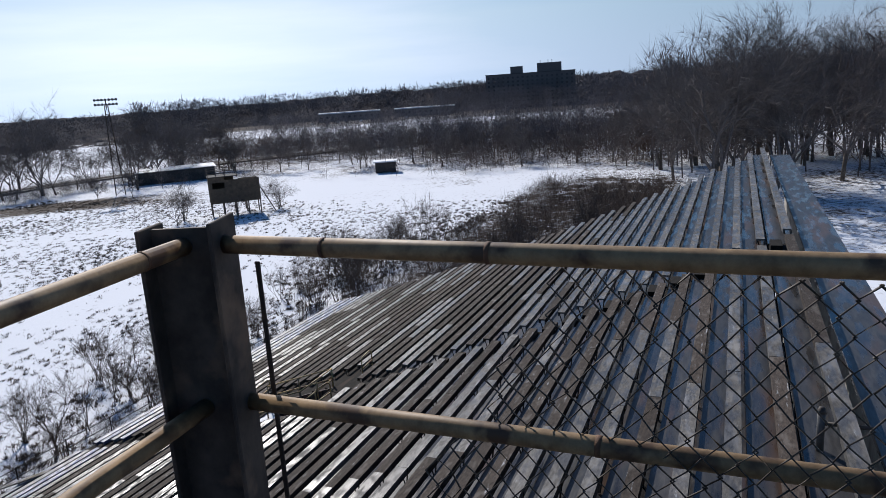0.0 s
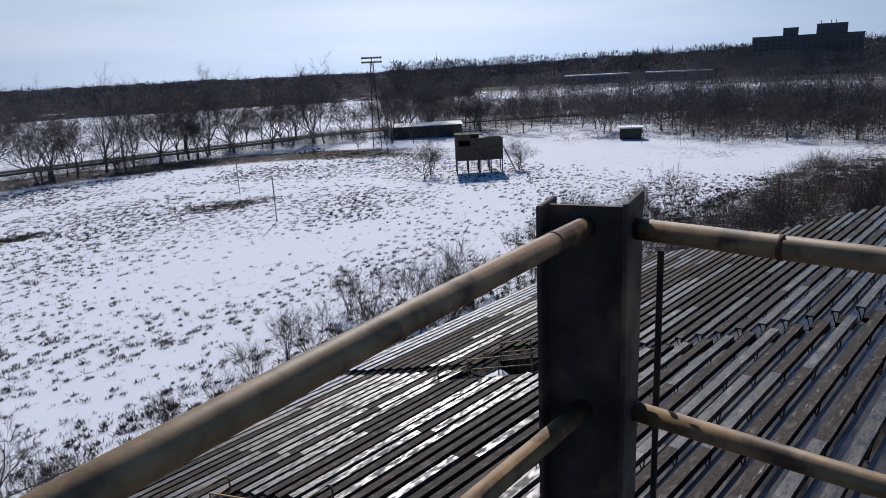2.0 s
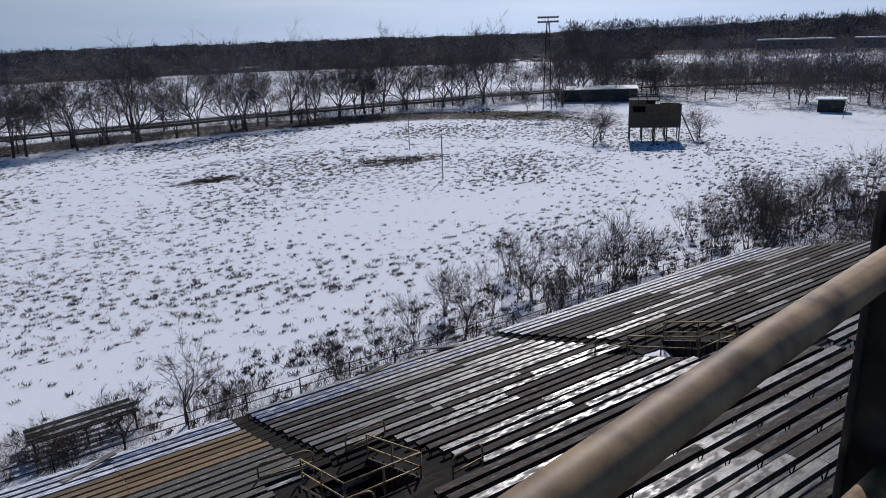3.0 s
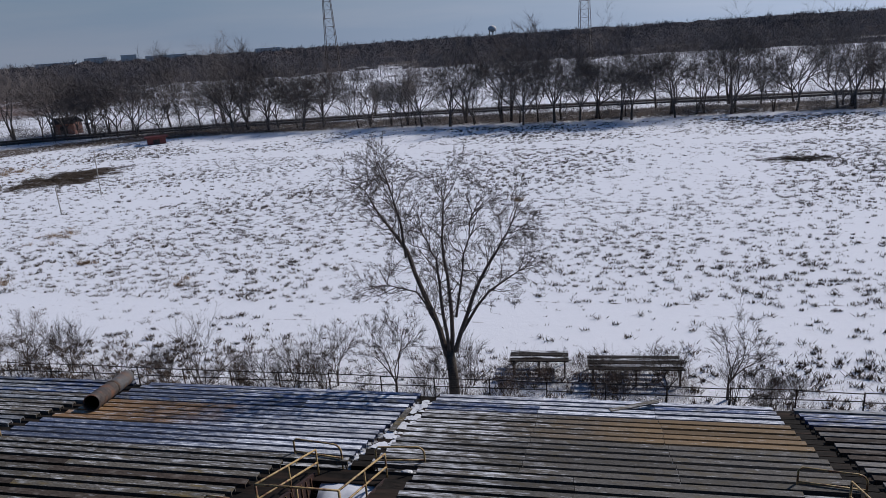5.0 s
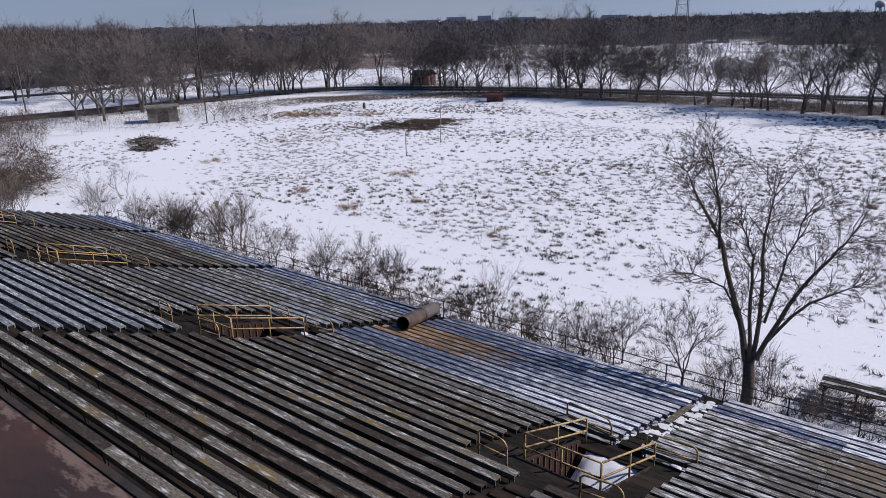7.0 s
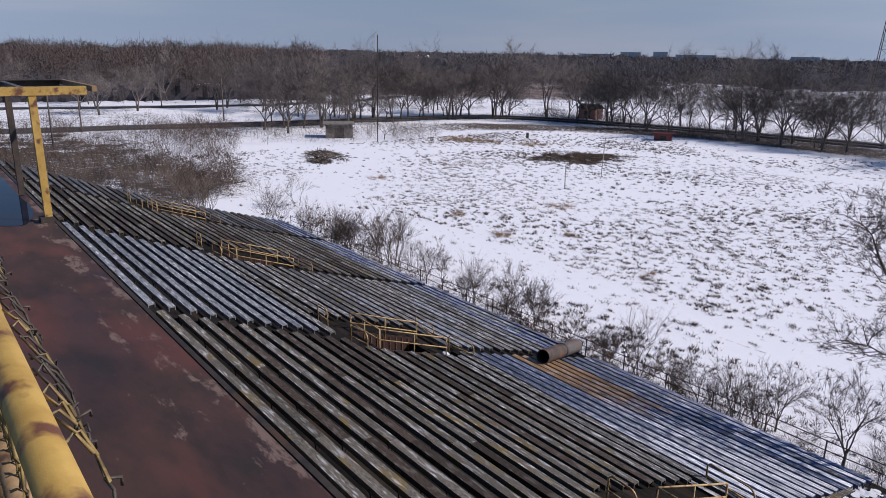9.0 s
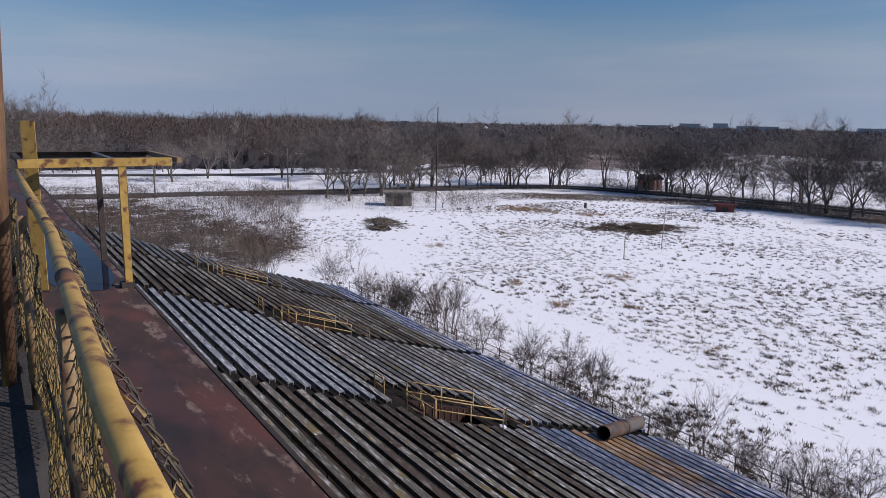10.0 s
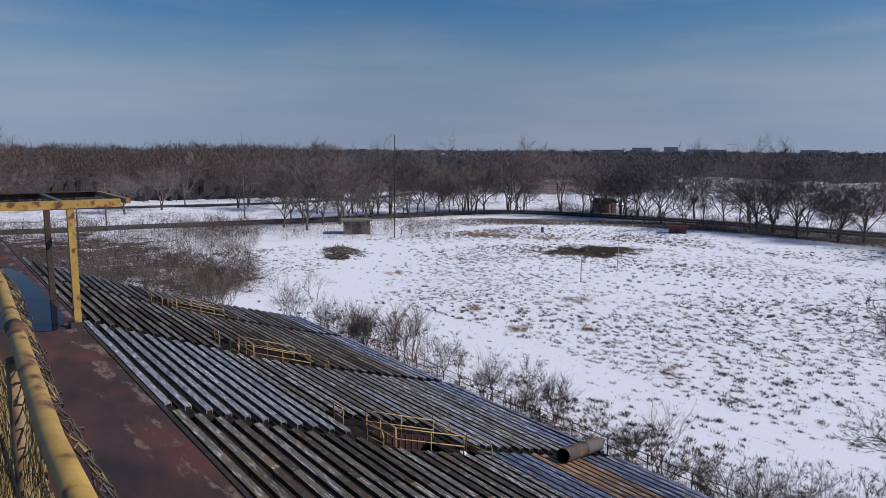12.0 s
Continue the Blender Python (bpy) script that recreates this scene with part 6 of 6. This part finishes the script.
woods("lot_woods", 420, clumped(ring(270, 430, 52, 86)), 40, 6, 11, "leafless trees before a distant snowy car park", thick=0.02, twigs=60, wide=0.4)
woods("southeast_woods", 900, ring(120, 330, 84, 128), 38, 13, 22, "tall leafless woods behind the end of the stands", thick=0.009, twigs=110, wide=0.36, reach=(0.05, 0.12))
woods("east_scrub", 2500, clumped(ring(140, 270, 46, 92)), 35, 2.0, 5.6, "leafless scrub on snowy ground beyond the field", M_WOOD_BROWN, twigs=44, wide=0.55, thick=0.016, reach=(0.12, 0.3))
woods("west_woods", 1300, clumped(ring(225, 520, -112, -61)), 33, 12, 19, "leafless brown woods beyond the road", M_WOOD_BROWN, thick=0.008, twigs=165, wide=0.45, reach=(0.04, 0.10))
woods("west_scrub", 760, ring(84, 150, -104, -68), 36, 1.2, 4.0, "dense leafless scrub between the stands and the road", M_BRAMBLE, twigs=60, wide=0.55, thick=0.014, reach=(0.12, 0.3))
woods("road_scrub", 260, ring(128, 150, -74, -52), 45, 1.0, 3.0, "leafless scrub along the road verge", M_SHRUB, twigs=46, wide=0.6, thick=0.014, reach=(0.12, 0.3))
woods("belt_scrub", 1400, lambda g: (g.uniform(-130, 128), 131 + abs(g.gauss(0, 7))), 41, 0.8, 3.0, "low leafless scrub under the belt of trees", M_TWIG, twigs=50, wide=0.6, thick=0.018, reach=(0.12, 0.3))
woods("meadow_scrub", 500, ring(240, 560, -60, -46), 42, 1.0, 2.6, "reddish brown scrub on the far meadow", M_BRUSH, twigs=30, wide=0.8, thick=0.03)
woods("orchard_trees", 560, clumped(ring(168, 400, -47, 52)), 34, 3, 8, "scattered leafless trees on snowy ground", twigs=60, wide=0.42, thick=0.016)
woods("bramble", 1300, lambda g: (43.5 + 64 * g.random(), 7 + 20 * g.random()), 46, 1.0, 3.0, "dense dark bramble thicket beyond the end of the stands", M_BRAMBLE, twigs=70, wide=0.6, thick=0.01, reach=(0.12, 0.3))
woods("bramble_mound", 120, lambda g: (-84 + g.gauss(0, 4.0), 29 + g.gauss(0, 2.6)), 47, 1.0, 2.2, "low brown bramble mound on the snow", M_BRAMBLE, twigs=90, wide=0.8, thick=0.018, reach=(0.12, 0.3))
woods("stand_weeds", 1100, lambda g: (g.uniform(-57, 42), 27.7 + abs(g.gauss(0, 1.3))), 48, 0.25, 1.0, "dry weeds and brambles along the foot of the stands", M_BRAMBLE, twigs=26, wide=0.7, thick=0.012, reach=(0.3, 0.7))
woods("bleacher_weeds", 130, lambda g: (g.uniform(-4.6, 4.2), 30.6 + g.uniform(0, 1.6)), 49, 0.3, 0.9, "dark weeds grown up round the small bleachers", M_BRAMBLE, twigs=40, wide=0.7, thick=0.02, reach=(0.3, 0.7))


# dead grass standing through the snow
def tufts(name, label, spots, mat, blades, spread, tall, blade_w):
    """Clumps of dead grass blades: each clump a low tangle that leans with the wind."""
    rng = np.random.default_rng(len(spots))
    spots = np.array(spots)
    size = rng.uniform(0.55, 1.35, len(spots))
    n = len(spots) * blades
    k, c = np.repeat(size, blades), np.repeat(spots, blades, 0)
    a = rng.uniform(0, 6.2832, n)
    p = np.stack([c[:, 0] + rng.normal(0, spread, n) * k, c[:, 1] + rng.normal(0, spread * 0.65, n) * k, np.full(n, -0.12)], 1)
    s = np.stack([np.cos(a), np.sin(a), np.zeros(n)], 1) * (blade_w * rng.uniform(0.5, 1.3, n))[:, None]
    e = p + np.stack([rng.normal(0.05, 0.8, n) * tall * k, rng.normal(0, 0.7, n) * tall * k, 0.12 + tall * k * rng.uniform(0.3, 1.0, n)], 1)
    me = bpy.data.meshes.new(name)
    me.from_pydata(np.stack([p - s, p + s, e], 1).reshape(-1, 3), [], np.arange(n * 3).reshape(-1, 3))
    me.materials.append(mat)
    me.update()
    thing(name, label, "grass", kind="stuff", data=me)


def track_distance(x, y):
    return abs(math.hypot(max(abs(x + 12) - 50, 0), y - 71.5) - 32.8)


def field_spots(count, seed, bias):
    g = random.Random(seed)
    out = []
    while len(out) < count:
        x, y = g.uniform(-110, 98), 29 + 99 * g.random() ** 1.15
        n = noise.noise((x * 0.045, y * 0.045, 1.0)) + 0.2 * noise.noise((x * 0.3, y * 0.3, 3.0))
        west = 0.14 * min(1.0, max(0.0, (-20 - x) / 45))
        if n + g.gauss(0, 0.32) < bias + west + (0.04 if y < 37 else 0.0) or (track_distance(x, y) < 3.0 and g.random() < 0.75):
            continue
        out.append((x, y))
    return out


tufts("grass_tufts", "dead brown grass tufts sticking through thin snow", field_spots(15500, 50, -0.12), M_GRASS, 22, 0.145, 0.17, 0.03)
tufts("grass_blades", "short dead grass showing through thin snow", field_spots(20000, 51, -0.25), M_GRASS, 6, 0.10, 0.09, 0.02)
pg = random.Random(52)
patch = [(px + pg.gauss(0, rx), py + pg.gauss(0, ry)) for px, py, rx, ry, n in ((-76, 88.5, 3.4, 4.2, 420), (23, 87.8, 2.0, 1.0, 110), (49, 83, 3.6, 2.0, 160), (-97, 54, 3.0, 2.0, 100)) for _ in range(n)]
tufts("dark_turf", "patches of dark matted grass free of snow", patch, M_GRASS, 26, 0.25, 0.16, 0.03)
straw = [(px + pg.gauss(0, r), py + pg.gauss(0, r)) for px, py, r, n in ((-42, 49.1, 0.3, 5), (-45.9, 44, 0.5, 7), (-7.4, 69.5, 0.25, 5), (-54.9, 45.6, 0.6, 6), (-51.1, 57.5, 0.9, 9), (-52.2, 57.7, 1.2, 8), (-30.4, 45, 0.5, 4), (-103.7, 87.8, 2.2, 60), (-98.5, 88.5, 1.6, 30), (-92, 96, 2.6, 46), (-77.3, 51, 1.0, 9), (-80, 68, 1.8, 10)) for _ in range(n)]
tufts("straw_clumps", "clumps of pale tan straw grass standing in snow", straw, M_STRAW, 40, 0.22, 0.5, 0.02)
